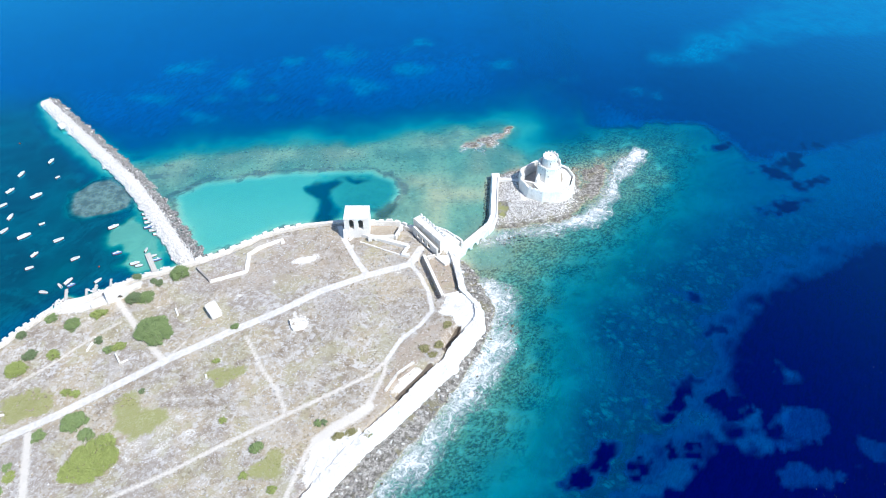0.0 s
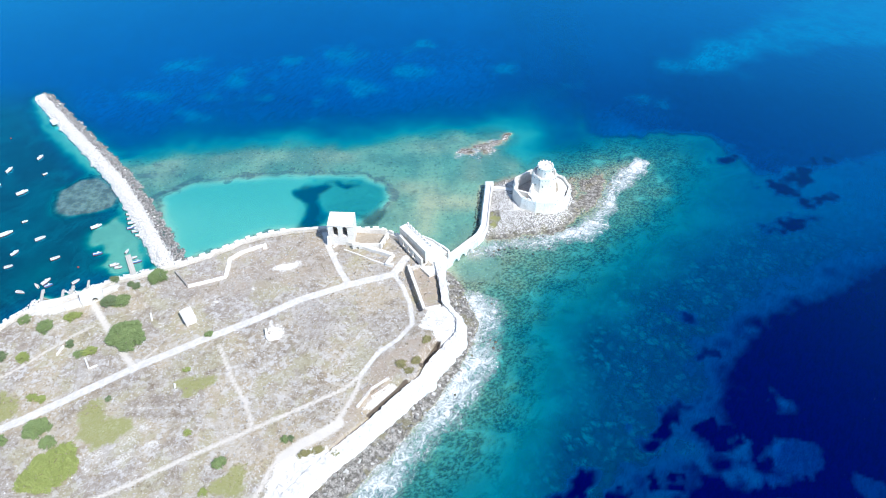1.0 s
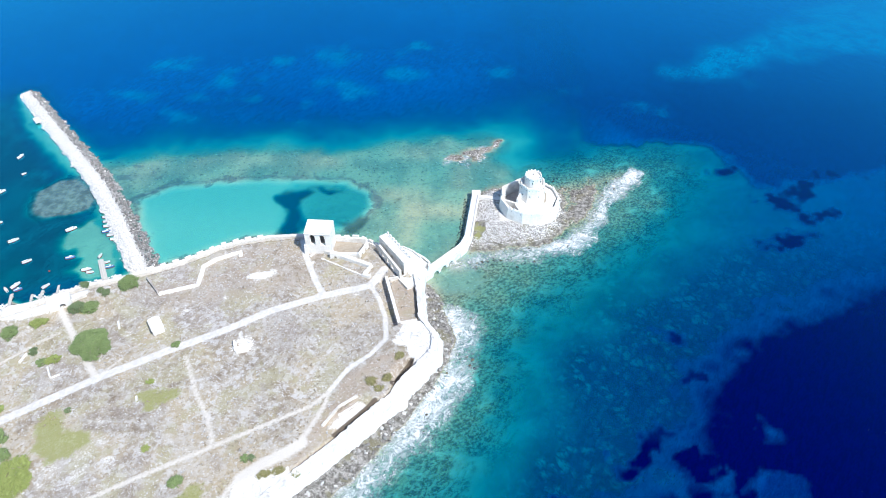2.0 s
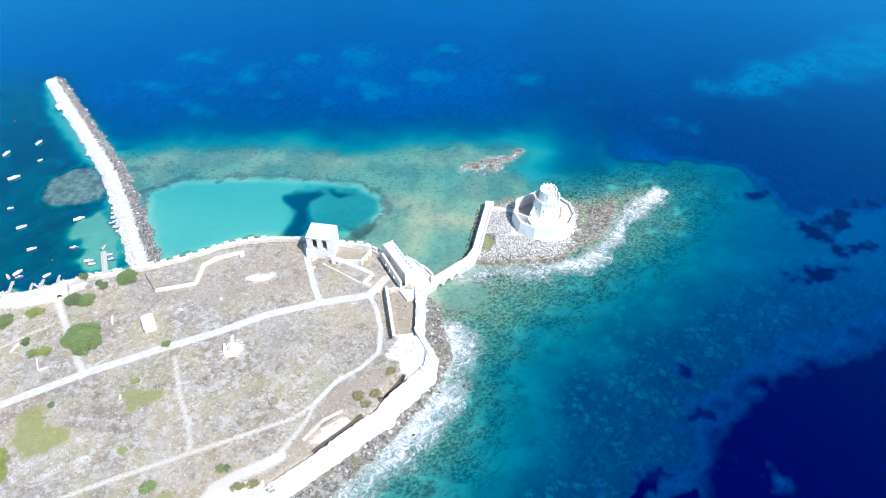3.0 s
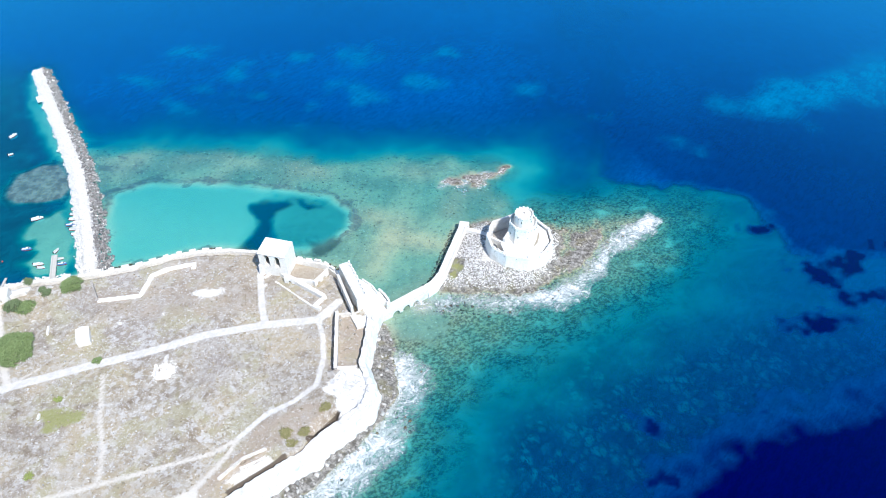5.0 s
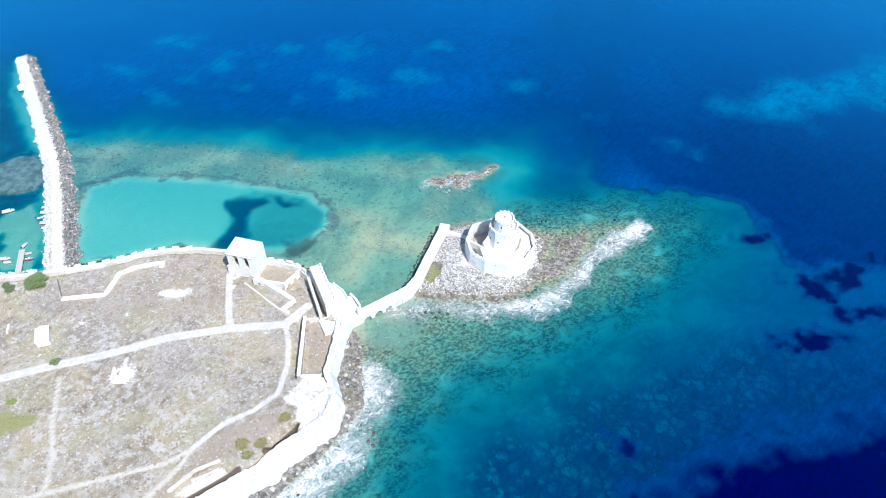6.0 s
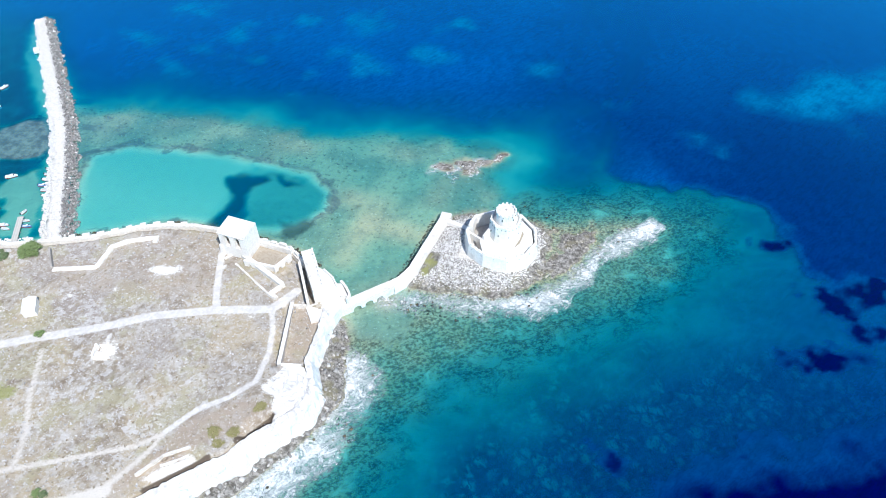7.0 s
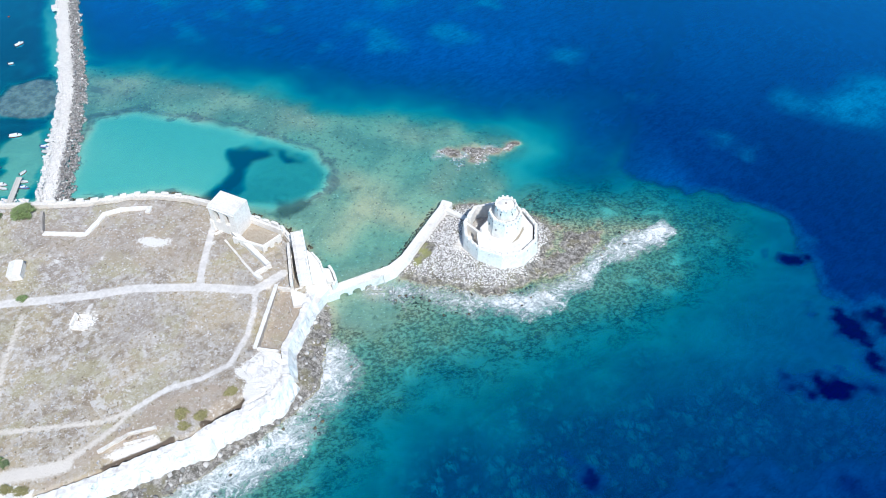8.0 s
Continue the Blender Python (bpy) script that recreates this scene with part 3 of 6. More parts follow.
MOLE_SHALLOW = [(-191, 284), (-176, 266), (-160, 251), (-144, 237), (-138, 241), (-152, 256), (-168, 272), (-186, 291)]
FAR_SAND = [(112, 332), (138, 366), (174, 386), (205, 412), (300, 446), (310, 388), (248, 374), (190, 362), (150, 344), (126, 331)]
SAND_SPOTS = [(-55, 340, 9), (-77, 332, 6), (-114, 282, 4), (-140, 297, 6), (-60, 293, 4), (-80, 298, 3), (-42, 313, 8), (-19, 324, 8), (-99, 313, 8), (-127, 323, 7),
              (-58, 282, 3), (-103, 297, 5), (30, 330, 5), (60, 318, 4), (-10, 352, 7), (95, 300, 4)]
ROADS = [
    (1.35, [(-220, 52), (-128.3, 112), (-115.1, 120.5), (-101.6, 130.6), (-88.6, 140.3), (-71.3, 151.7), (-54.3, 161.9), (-41.9, 170.4), (-26.8, 177.8), (-11.9, 183), (-8.1, 191.3)]),
    (0.95, [(-26.8, 177.8), (-31.5, 185.9), (-36.7, 196.8), (-39.8, 205.6)]),
    (0.68, [(-11.5, 182.9), (-7.7, 176.5), (-5, 169.5), (-3.5, 160.2), (-7.2, 154), (-13.4, 148.1), (-17.5, 140)]),
    (0.6, [(-50, 160.5), (-49.2, 158)]),
]
BARE_TRACKS = [(0.75, [(-17.5, 140), (-18.1, 134.5), (-21, 126), (-23.9, 120), (-33.2, 114.3), (-38.1, 107.9), (-40.7, 98.3), (-42.2, 93.1), (-52, 74)]), (1.1, [(-88.6, 140.3), (-99.6, 152.3), (-111.5, 166.1)]), (0.45, [(-170, 98), (-135.9, 128.9), (-123.1, 140.8), (-115.6, 150), (-107.8, 157.7)]),
               (0.7, [(-17.5, 140), (-21.6, 134.5), (-31.5, 128.3), (-47.1, 118.8), (-61.9, 110.1), (-75.7, 101.3), (-89, 93.9), (-140, 62)]),
               (1.8, [(-22, 122), (-26, 118.5), (-31, 115), (-36, 110.5)]), (0.7, [(-64.4, 150.3), (-56.3, 136.3), (-50.5, 128.6), (-46.6, 120.4)]), (1.2, [(-120.8, 113.8), (-117.6, 104.5), (-113.8, 93.8), (-108, 80)]),
               (0.5, [(-88.6, 140.3), (-84, 148)])]
LAWNS = [[(-74.1, 136.6), (-62.1, 138.6), (-60.7, 136.4), (-64.2, 132.1), (-69.7, 129.4), (-73.3, 133.3)],
         [(-99.3, 126.4), (-94.2, 129.4), (-90.1, 122.1), (-82.2, 124), (-80.7, 119), (-84.1, 113.2), (-90.1, 111.4), (-96.4, 115.3)],
         [(-134.6, 125.8), (-128.1, 131), (-119.3, 128.8), (-117.3, 121.6), (-124.6, 118.7), (-130.1, 115.9)],
         [(-108, 170), (-104, 170), (-101, 168), (-104, 165), (-109, 166)], [(-48, 108), (-43, 108), (-45, 98), (-56, 99), (-52, 104)],
         [(21.8, 212.5), (22.4, 221), (24.4, 221), (25.6, 216), (24, 212)]]
WHITES = [[(-15.8, 128.2), (-13.2, 131.8), (-8.0, 136.8), (-4.6, 136.6), (-8, 132.8), (-13.8, 126.8)],
          [(1, 167), (6.5, 168), (11, 163.5), (11.4, 156), (6, 151), (3, 157), (-1.5, 158.5), (-0.5, 163)],
          [(-37, 109), (-30, 113.5), (-24, 114.5), (-22, 111), (-30, 102), (-36, 95), (-39, 98)],
          [(-134, 160), (-130, 168), (-118, 173.5), (-109, 177.5), (-105, 175), (-112, 167), (-123, 161)],
          [(-56, 185), (-52, 188), (-46, 189), (-45, 187), (-48, 185), (-51, 184)], [(-60.2, 175.2), (-58.6, 176.4), (-57.8, 174.8)], [(-53.6, 178), (-51.4, 178.9), (-50.8, 177.6)], [(-43, 180.4), (-39.4, 182), (-39, 181)],
          [(-37, 192.5), (-33, 194), (-33, 193), (-36.5, 191.7)], [(-50, 153.5), (-49, 157), (-46, 158), (-44.6, 156), (-45.4, 152.8), (-48, 152)], [(-72.4, 168.6), (-70.4, 170.2), (-69.8, 168.4)]]
SPECKLED = [[(-53, 152), (-50, 160), (-44, 160.5), (-41.5, 156), (-44, 150.5), (-49, 149.5)], [(-100, 164), (-92, 171), (-84, 164), (-84, 157), (-92, 155)], [(-128, 152), (-126, 159), (-116, 161), (-116, 153)], [(-100, 122), (-80, 128), (-70, 112), (-90, 102)], [(-28, 180), (-14, 181), (-15, 177), (-26, 174)], [(-58, 183), (-53, 190), (-44, 191), (-42, 187), (-50, 182)], [(-74, 167), (-72, 171), (-68, 170), (-69, 167)]]
# strips beside rampart and stub walls where slot shade is painted dark
SHADE_STRIPS = [(1.05, [(-13.5, 125.6), (-3.9, 137.2)]), (1.3, [(0.9, 143.8), (4.9, 152.4)]), (0.4, [(-14.2, 133.2), (-10.2, 137.4)]), (0.35, [(4.6, 186.5), (5.2, 176), (5.6, 169.5)])]
PITS = [(0.5, [(-15.2, 126.2), (-5.0, 138.4), (-2.6, 136.5), (-12.8, 124.0)]), (0.7, [(-17, 128), (-13.5, 134), (-8.5, 138), (-2.6, 136.2), (-12.6, 124.6)]), (2.8, [(-0.4, 145.4), (2.4, 151.8), (4.4, 153.8), (6.0, 151.0), (2.4, 144.4)]),
        (1.7, [(-9.2, 185.8), (-7.4, 186.5), (-0.7, 166.6), (-2.4, 166.0)]),
        (3.2, [(-9.6, 199.0), (-1.3, 189.2), (-2.3, 188.2), (-10.4, 198.2)]), (1.4, [(-5.6, 187), (-0.6, 168), (5, 168.5), (4.6, 178), (2, 187)])]


def tilt(x, y):
    return np.clip(4.8 + 0.03 * (x + 45) - 0.03 * (y - 150), 3.0, 6.3)


def fields(X, Y):
    """Heights, depth of water and surface zones over the plan."""
    F = {}
    wl, ki, oreef, ter = sdf(X, Y, WATERLINE), sdf(X, Y, KEEP_ISLE), sdf(X, Y, OUTER_REEF), sdf(X, Y, TERRACE)
    mole = seg_dist(X, Y, MOLE_AXIS)
    rag = vnoise(X, Y, 6, 1) * 0.9 + vnoise(X, Y, 2.2, 2) * 0.6
    crust = vnoise(X, Y, 4.5, 76) * 2.2 + vnoise(X, Y, 2.1, 77) * 1.6
    spit = sdf(X, Y, SPIT)
    sea = np.minimum.reduce([wl + rag, ki + rag * 1.3 + np.clip((X - 48) / 8, 0, 1) * (crust * 1.3 + 1.0), oreef + 1.3 + crust * 1.2, spit + 6.0 + crust * 2.2])
    top = tilt(X, Y) + vnoise(X, Y, 14, 3) * 0.28 + vnoise(X, Y, 4, 4) * 0.10
    for deep, out in PITS:
        top = top - deep * np.clip((0.5 - sdf(X, Y, out)) / 0.8, 0, 1)
    foot = np.clip(-wl / 6.0, 0, 1) * 1.5 + vnoise(X, Y, 1.7, 5) * 0.25
    k = np.clip((-ter - 0.2) / 1.2, 0, 1)
    land = foot * (1 - k) + top * k
    kr = np.clip(-ki / 9.0, 0, 1)
    isle = 2.6 * kr ** 0.8 + vnoise(X, Y, 2.2, 6) * 0.22 * np.clip(-ki, 0, 1)
    # the long eastern spit of the islet stays low
    isle = np.minimum(isle, np.clip(0.3 + (60 - X) * 0.3, 0.3, 3) + vnoise(X, Y, 2.5, 8) * 0.3)
    olow = 0.45 * np.clip(-oreef / 3, 0, 1)
    above = np.where(wl < 0, land, np.where(ki < 0, isle, np.where(spit < 1, np.clip(0.08 - 0.1 * (spit + 6.0 + crust * 2.2), 0.05, 0.35), olow)))
    # ragged outlines: the plan is bent by noise before it is looked up
    bx = vnoise(X, Y, 12, 60) * 1.6 + vnoise(X, Y, 5, 61) * 1.8 + vnoise(X, Y, 2.3, 62) * 0.8
    by = vnoise(X, Y, 12, 63) * 1.6 + vnoise(X, Y, 5, 64) * 1.8 + vnoise(X, Y, 2.3, 65) * 0.8
    XB, YB, XC, YC = X + bx, Y + by, X + bx * 0.35, Y + by * 0.35
    reef, shelf, pool = sdf(XB, YB, REEF), sdf(XB, YB, SHELF), sdf(XC, YC, POOL)
    hs, hr, ms = sdf(XB, YB, HARBOUR_SAND), sdf(XC, YC, HARBOUR_REEF), sdf(XB, YB, MOLE_SHALLOW)
    far = sdf(X, Y, FAR_SAND)
    off = np.clip(sea, 0, None)
    south = np.clip((X - 0.45 * (Y - 200) - 8) / 20, 0, 1) * np.clip(sdf(X, Y, CLEARING) / 5 + 0.5, 0.15, 1)
    # optical depth of water
    depth = np.full(X.shape, 42.0)
    harbour = (sdf(X, Y, [(-92, 189), (-112, 214), (-150, 254), (-187, 294), (-300, 300), (-420, 60), (-400, -50), (-144, 150)]))
    depth = depth + (12.0 - depth) * np.clip(0.5 - harbour / 40, 0, 1)
    tear = vnoise(X, Y, 7, 74) * 1.6 + vnoise(X, Y, 3.2, 75) * 1.5 + vnoise(X, Y, 1.7, 73) * 0.9
    se = sdf(X, Y, NAVY) + vnoise(X, Y, 15, 66) * 3 + tear * 1.3

    def beds(spots):
        m = np.full(X.shape, -60.0)
        for x, y, a, b, turn in spots:
            c, s = math.cos(radians(turn)), math.sin(radians(turn))
            u, v = (X - x) * c + (Y - y) * s, (Y - y) * c - (X - x) * s
            m = np.maximum(m, (1 - np.hypot(u / a, v / b)) * min(a, b))
        return m

    hole = np.clip((beds(CLEAR_BEDS) + tear) / 3 + 0.4, 0, 1)
    navy = np.clip((9 - se + 3 * vnoise(X, Y, 5, 83)) / 13, 0, 1) ** 0.8 * (1 - 0.8 * hole)
    patchy = np.clip((beds(WEED_BEDS) + tear * 1.5) / 3.0 + 0.4, 0, 1) * np.where(Y > 180, 0.75, np.clip(0.6 + (135 - Y) / 40, 0.6, 0.9))
    main, navy = navy, np.maximum(navy, patchy)
    # north of the spit the floor falls away slowly; the shelf off its point ends in a ragged edge
    fall = np.clip((Y - 238) / 16, 0, 1) * np.clip((90 - X) / 26, 0, 1)
    field = np.clip((reef - 14 + vnoise(X, Y, 12, 78) * 7) / 16, 0, 1) * np.clip((222 - Y + 0.10 * (X - 60) + vnoise(X, Y, 10, 79) * 8) / 22, 0, 1)
    field = field * np.clip((X - 0.5 * (Y - 150) - 34) / 16, 0.25, 1)
    sh = -0.6 * field * np.clip((reef - 20) / 20, 0, 1) + 2.2 + 0.115 * np.clip(reef, 0, 75) + vnoise(X, Y, 22, 9) * 0.4 + 0.9 * np.clip((X - 70) / 60, 0, 1)
    ks = np.clip((1.5 - shelf) / 4, 0, 1)
    open_depth = depth
    depth = depth * (1 - ks) + np.minimum(depth, sh) * ks
    kr2 = np.clip((4.5 - reef) / 10, 0, 1) ** 0.7
    slope = 0.9 + (0.10 - 0.05 * np.clip((X - 18) / 22, 0, 1)) * np.clip(reef + 9, 0, 60) ** 1.42 * (1 + 0.3 * vnoise(X, Y, 14, 70))
    depth = depth * (1 - fall) + np.minimum(open_depth, slope) * fall
    kr2 = kr2 * (1 - np.clip((Y - 240) / 10, 0, 1) * np.clip((reef + 9) / 9, 0, 1))
    depth = depth * (1 - kr2) + np.clip(0.75 + 0.2 * (1 - south) + 0.9 * south * np.clip(reef / 18 + 1, 0, 1) + vnoise(X, Y, 9, 10) * 0.35, 0.25, 3) * kr2
    depth = depth - 0.5 * np.clip(1 - sdf(X, Y, CLEARING) / 12, 0, 1) * (sea > 0) * (depth < 3)
    depth = depth - 0.45 * np.clip(1.3 - np.hypot((X - 4) / 26, (Y - 227) / 22), 0, 1) * (reef < 0)
    ksp = np.clip((2.5 - spit) / 5, 0, 1)
    depth = depth * (1 - ksp) + (0.35 + 0.25 * vnoise(X, Y, 6, 82)) * ksp
    kp = np.clip((1.2 - pool) / 4, 0, 1)
    depth = depth * (1 - kp) + (1.7 + vnoise(X, Y, 25, 11) * 0.25 + 0.8 * np.clip((X + 54) / 12, 0, 1)) * kp
    depth = depth + np.clip(0.5 - harbour / 30, 0, 1) * np.clip(depth - 3, 0, 9) * (vnoise(X, Y, 22, 17) * 0.45 + vnoise(X, Y, 9, 18) * 0.25)
    for s, dd, w in ((hs, 1.25, 6), (hr, 0.6, 5), (ms, 3.2, 7)):
        q = np.clip((3 - s) / w, 0, 1)
        depth = depth * (1 - q) + np.minimum(depth, dd) * q
    qm = np.clip((13 - mole) / 9, 0, 1) ** 1.5
    depth = depth * (1 - qm) + np.minimum(depth, 1.4) * qm
    spots = np.full(X.shape, -50.0)
    for x, y, r in SAND_SPOTS:
        spots = np.maximum(spots, r - np.hypot((X - x) * 0.7, Y - y))
    F["pale"] = np.clip(np.clip((spots + vnoise(X, Y, 9, 14) * 6 + vnoise(X, Y, 4, 15) * 2.5) / 7 + 0.2, 0, 1) * 0.8 + np.clip((8 - far + vnoise(X, Y, 14, 16) * 9) / 14, 0, 1), 0, 1)
    depth = depth + (30 - depth) * np.clip(navy, 0, 1) * np.clip(reef / 8, 0, 1)
    for w in POOL_WEED[:2]:
        depth = depth + 2.2 * np.clip(0.5 - (sdf(X + bx, Y + by, w) + tear * 0.8) / 2.6, 0, 1)
    near = np.clip(off / 3.0, 0, 1)
    depth = np.clip(depth * near + 0.05, 0.02, 60)
    lit = np.minimum.reduce([reef, shelf, hs, hr, ms, far, pool, mole - 9, -spots])
    weed = np.full(X.shape, -30.0)
    for w in POOL_WEED:
        weed = np.maximum(weed, -sdf(X + bx * 0.7, Y + by * 0.7, w) * 0.6)
    F["weed"] = np.clip(weed, -30, 30)
    F["thick"] = np.where((X < 8) & (Y > 195), np.where(X > -35, 0.62, 0.74), 1.0)
    F["rough"] = np.where(kp > 0, 0.1, np.where(lit == reef, 0.15, 1.0)) * np.where(reef < -3, 0.3, 1)
    F["reef"] = np.clip(np.where(pool < 0, 0, np.clip((20 - reef) / 30, 0, 1) * south), 0, 1)
    F["south"] = south * np.clip((pool + 1) / 4, 0, 1)
    F["fleck"] = np.clip(field * south, 0, 1)
    F["rim"] = np.clip(np.clip(1 - np.abs(pool - 2.5) / 5.0, 0, 1) * np.clip((30 - X) / 20, 0, 1) * (1 - 0.8 * np.clip((X + 42) / 8, 0, 1) * np.clip((228 - Y) / 6, 0, 1)) + 1.35 * np.clip((3 - hr) / 4, 0, 1) * np.clip((hr + 7) / 4, 0.75, 1) + np.clip(1 - np.hypot((X + 116) * 0.6, Y - 240) / 12, 0, 1), 0, 1.5)
    F["depth"], F["sea"] = depth, sea
    F["turf"] = np.clip(np.where(pool < 0, 0, np.clip((3 - reef) / 6, 0, 1) * np.clip((pool + 0.5) / 3, 0, 1)) + 0.55 * np.clip((X + 50) / 12, 0, 1) * np.clip(-pool / 2, 0, 1) + np.clip((2 - hr) / 5, 0, 1) + 0.5 * np.clip((2 - hs) / 5, 0, 1) * (pool > 0), 0, 1) * (1 - ksp)
    F["silt"] = np.clip(0.5 - harbour / 30, 0, 1)
    F["teal"] = 0.8 * np.clip(np.maximum(ks * 2, fall * np.clip(1.3 - reef / 25, 0, 1)), 0, 1) * np.clip(1.1 - reef / 80, 0, 1)
    drop = np.clip((shelf + 3.0) / (4.5 + 30 * np.clip((92 - X) / 25, 0, 1)), 0, 1)
    dusk = 0.46 * (1 - 0.5 * hole) * F["south"] * np.clip((42 - se) / 42, 0, 1) ** 1.3 * np.clip((reef - 15) / 25, 0, 1)
    F["clear"] = np.clip(np.maximum(np.maximum(np.maximum(main, np.clip(patchy * 1.5, 0, 1)), dusk), 0.72 * np.clip((X - 5) / 110, 0, 1) * np.clip((430 - Y) / 120, 0.0, 1) * drop), 0, 1)
    bed = -np.minimum(depth, 8.0) * 0.12 - 0.12
    F["z"] = np.where(sea < 0, np.maximum(above, 0.05), np.where(sea < 1.5, bed * sea / 1.5, bed))
    F["shore"] = np.where(wl < 0, np.clip(ter + 0.5, -5, 5), np.where(ki < 0, np.clip(ki + 12.0, -5, 5), 5))
    road = np.full(X.shape, -9.0)
    for w, line in ROADS:
        road = np.maximum(road, w - seg_dist(X, Y, line))
    bare = np.full(X.shape, -9.0)
    for w, line in BARE_TRACKS:
        bare = np.maximum(bare, w - seg_dist(X, Y, line))
    F["brown"] = np.maximum(1.6 * np.clip(-sdf(X, Y, BROWN) / 2 + 0.4, 0, 1), np.clip(-sdf(X, Y, NORTH_STRIP) / 4 + 0.4, 0, 1))
    F["brown"] = np.maximum(F["brown"], 1.6 * np.clip(0.5 - sdf(X, Y, PITS[-1][1]), 0, 1))
    F["brown"] = np.where(wl > 0, np.clip(1.3 - np.hypot((X - 4) / 26, (Y - 227) / 22), 0, 1), F["brown"])
    lawn, white = np.full(X.shape, -9.0), np.full(X.shape, -9.0)
    for p in LAWNS:
        lawn = np.maximum(lawn, -sdf(X, Y, p))
    for p in WHITES:
        white = np.maximum(white, -sdf(X, Y, p))
    for p in SPECKLED:
        white = np.maximum(white, np.clip(-sdf(X, Y, p) - 1.0, -9, -0.45))
    slot_shade = np.full(X.shape, -9.0)
    for w, line in SHADE_STRIPS:
        slot_shade = np.maximum(slot_shade, w - seg_dist(X, Y, line))
    F["road"], F["bare"], F["lawn"], F["slot_shade"] = road, bare, lawn, slot_shade
    F["white"] = white
    F["bare"] = np.maximum(F["bare"], np.clip((-ki - 4.0) * 0.5, -9, 0.6))
    # foam where the swell breaks: along the south shore and round the islet
    surf = np.full(X.shape, 0.0)
    for w, a, line in ((9.0, 0.84, [(17.5, 174), (20, 166), (18.5, 157), (15.5, 148), (12.5, 140), (7.5, 131), (1.5, 122.5), (-5.5, 113), (-12.5, 104), (-19.5, 94), (-33.5, 74), (-61, 30)]),
                       (4.0, 0.92, [(86, 256), (78, 247.5), (72, 238), (69, 228), (62, 218.5), (54, 213)]), (5.6, 0.9, [(62, 217), (52, 211), (42, 208)]), (5.6, 0.66, [(44, 209), (34, 205), (24, 203), (18, 200)]),
                       (2.6, 0.6, [(10, 260), (18, 265.5), (24, 269)]), (3.0, 0.45, [(14, 182), (18, 176)])):
        far_off = np.clip(seg_dist(X + bx, Y + by, line) + vnoise(X, Y, 8, 85) * 1.6, 0, None)
        surf = np.maximum(surf, a * (0.92 + 0.22 * vnoise(X, Y, 11, 86)) * np.clip(1 - far_off / (w * 1.1), 0, 1) ** 0.7)
    open_sea = np.clip(sdf(X, Y, SHELF) / 30 + 0.3, 0, 1) * np.clip((X - 20) / 60, 0, 1) * np.clip((225 - Y) / 25, 0, 1)
    F["foam"] = np.where(surf > 0, surf, -0.9 + 0.80 * open_sea)
    return F


def axis(lo, a, b, hi, fine, mid, reach):
    core = np.arange(a, b + 1e-6, fine)
    l1, r1 = np.arange(a - mid, lo, -mid)[::-1], np.arange(b + mid, hi, mid)
    g = np.cumsum(mid * 1.35 ** np.arange(1, 40))
    lft, rgt = (l1[0] if len(l1) else a) - g, (r1[-1] if len(r1) else b) + g
    return np.concatenate([lft[lft > -reach][::-1], l1, core, r1, rgt[rgt < reach]])


def sheet(name, xs, ys, z_of, attrs, mat):
    X, Y = np.meshgrid(xs, ys)
    F = fields(X, Y)
    Z = z_of(F)
    n, m = len(xs), len(ys)
    i = (np.arange(m - 1)[:, None] * n + np.arange(n - 1)[None, :]).ravel()
    tris = np.vstack([np.stack([i, i + 1, i + n + 1], 1), np.stack([i, i + n + 1, i + n], 1)])
    me = fast_mesh(name, np.stack([X.ravel(), Y.ravel(), Z.ravel()], 1), tris, mat)
    for a in attrs:
        me.attributes.new(a, "FLOAT", "POINT").data.foreach_set("value", F[a].ravel().astype(np.float32))
    me.polygons.foreach_set("use_smooth", np.ones(len(tris), bool))
    return new(name, me)


GX = axis(-420, -205, 165, 420, 1.0, 6.0, 4200)
GY = axis(-60, 84, 300, 640, 1.0, 6.0, 4200)
ground = sheet("ground", GX, GY, lambda F: F["z"], ("road", "bare", "slot_shade", "lawn", "white", "shore", "sea", "reef", "weed", "rough", "turf", "thick", "rim", "fleck", "south", "brown"), M_GROUND)
tagged(ground, "dry stony headland and pale sea floor around it", "ground", kind="structure")
WX = axis(-420, -205, 190, 420, 0.9, 4.0, 4200)
WY = axis(-60, 84, 300, 640, 0.9, 4.0, 4200)
water = sheet("water", WX, WY, lambda F: F["z"] * 0, ("depth", "foam", "clear", "silt", "teal", "pale"), M_WATER)
tagged(water, "clear blue and turquoise sea with breaking white foam", "sea", kind="structure")


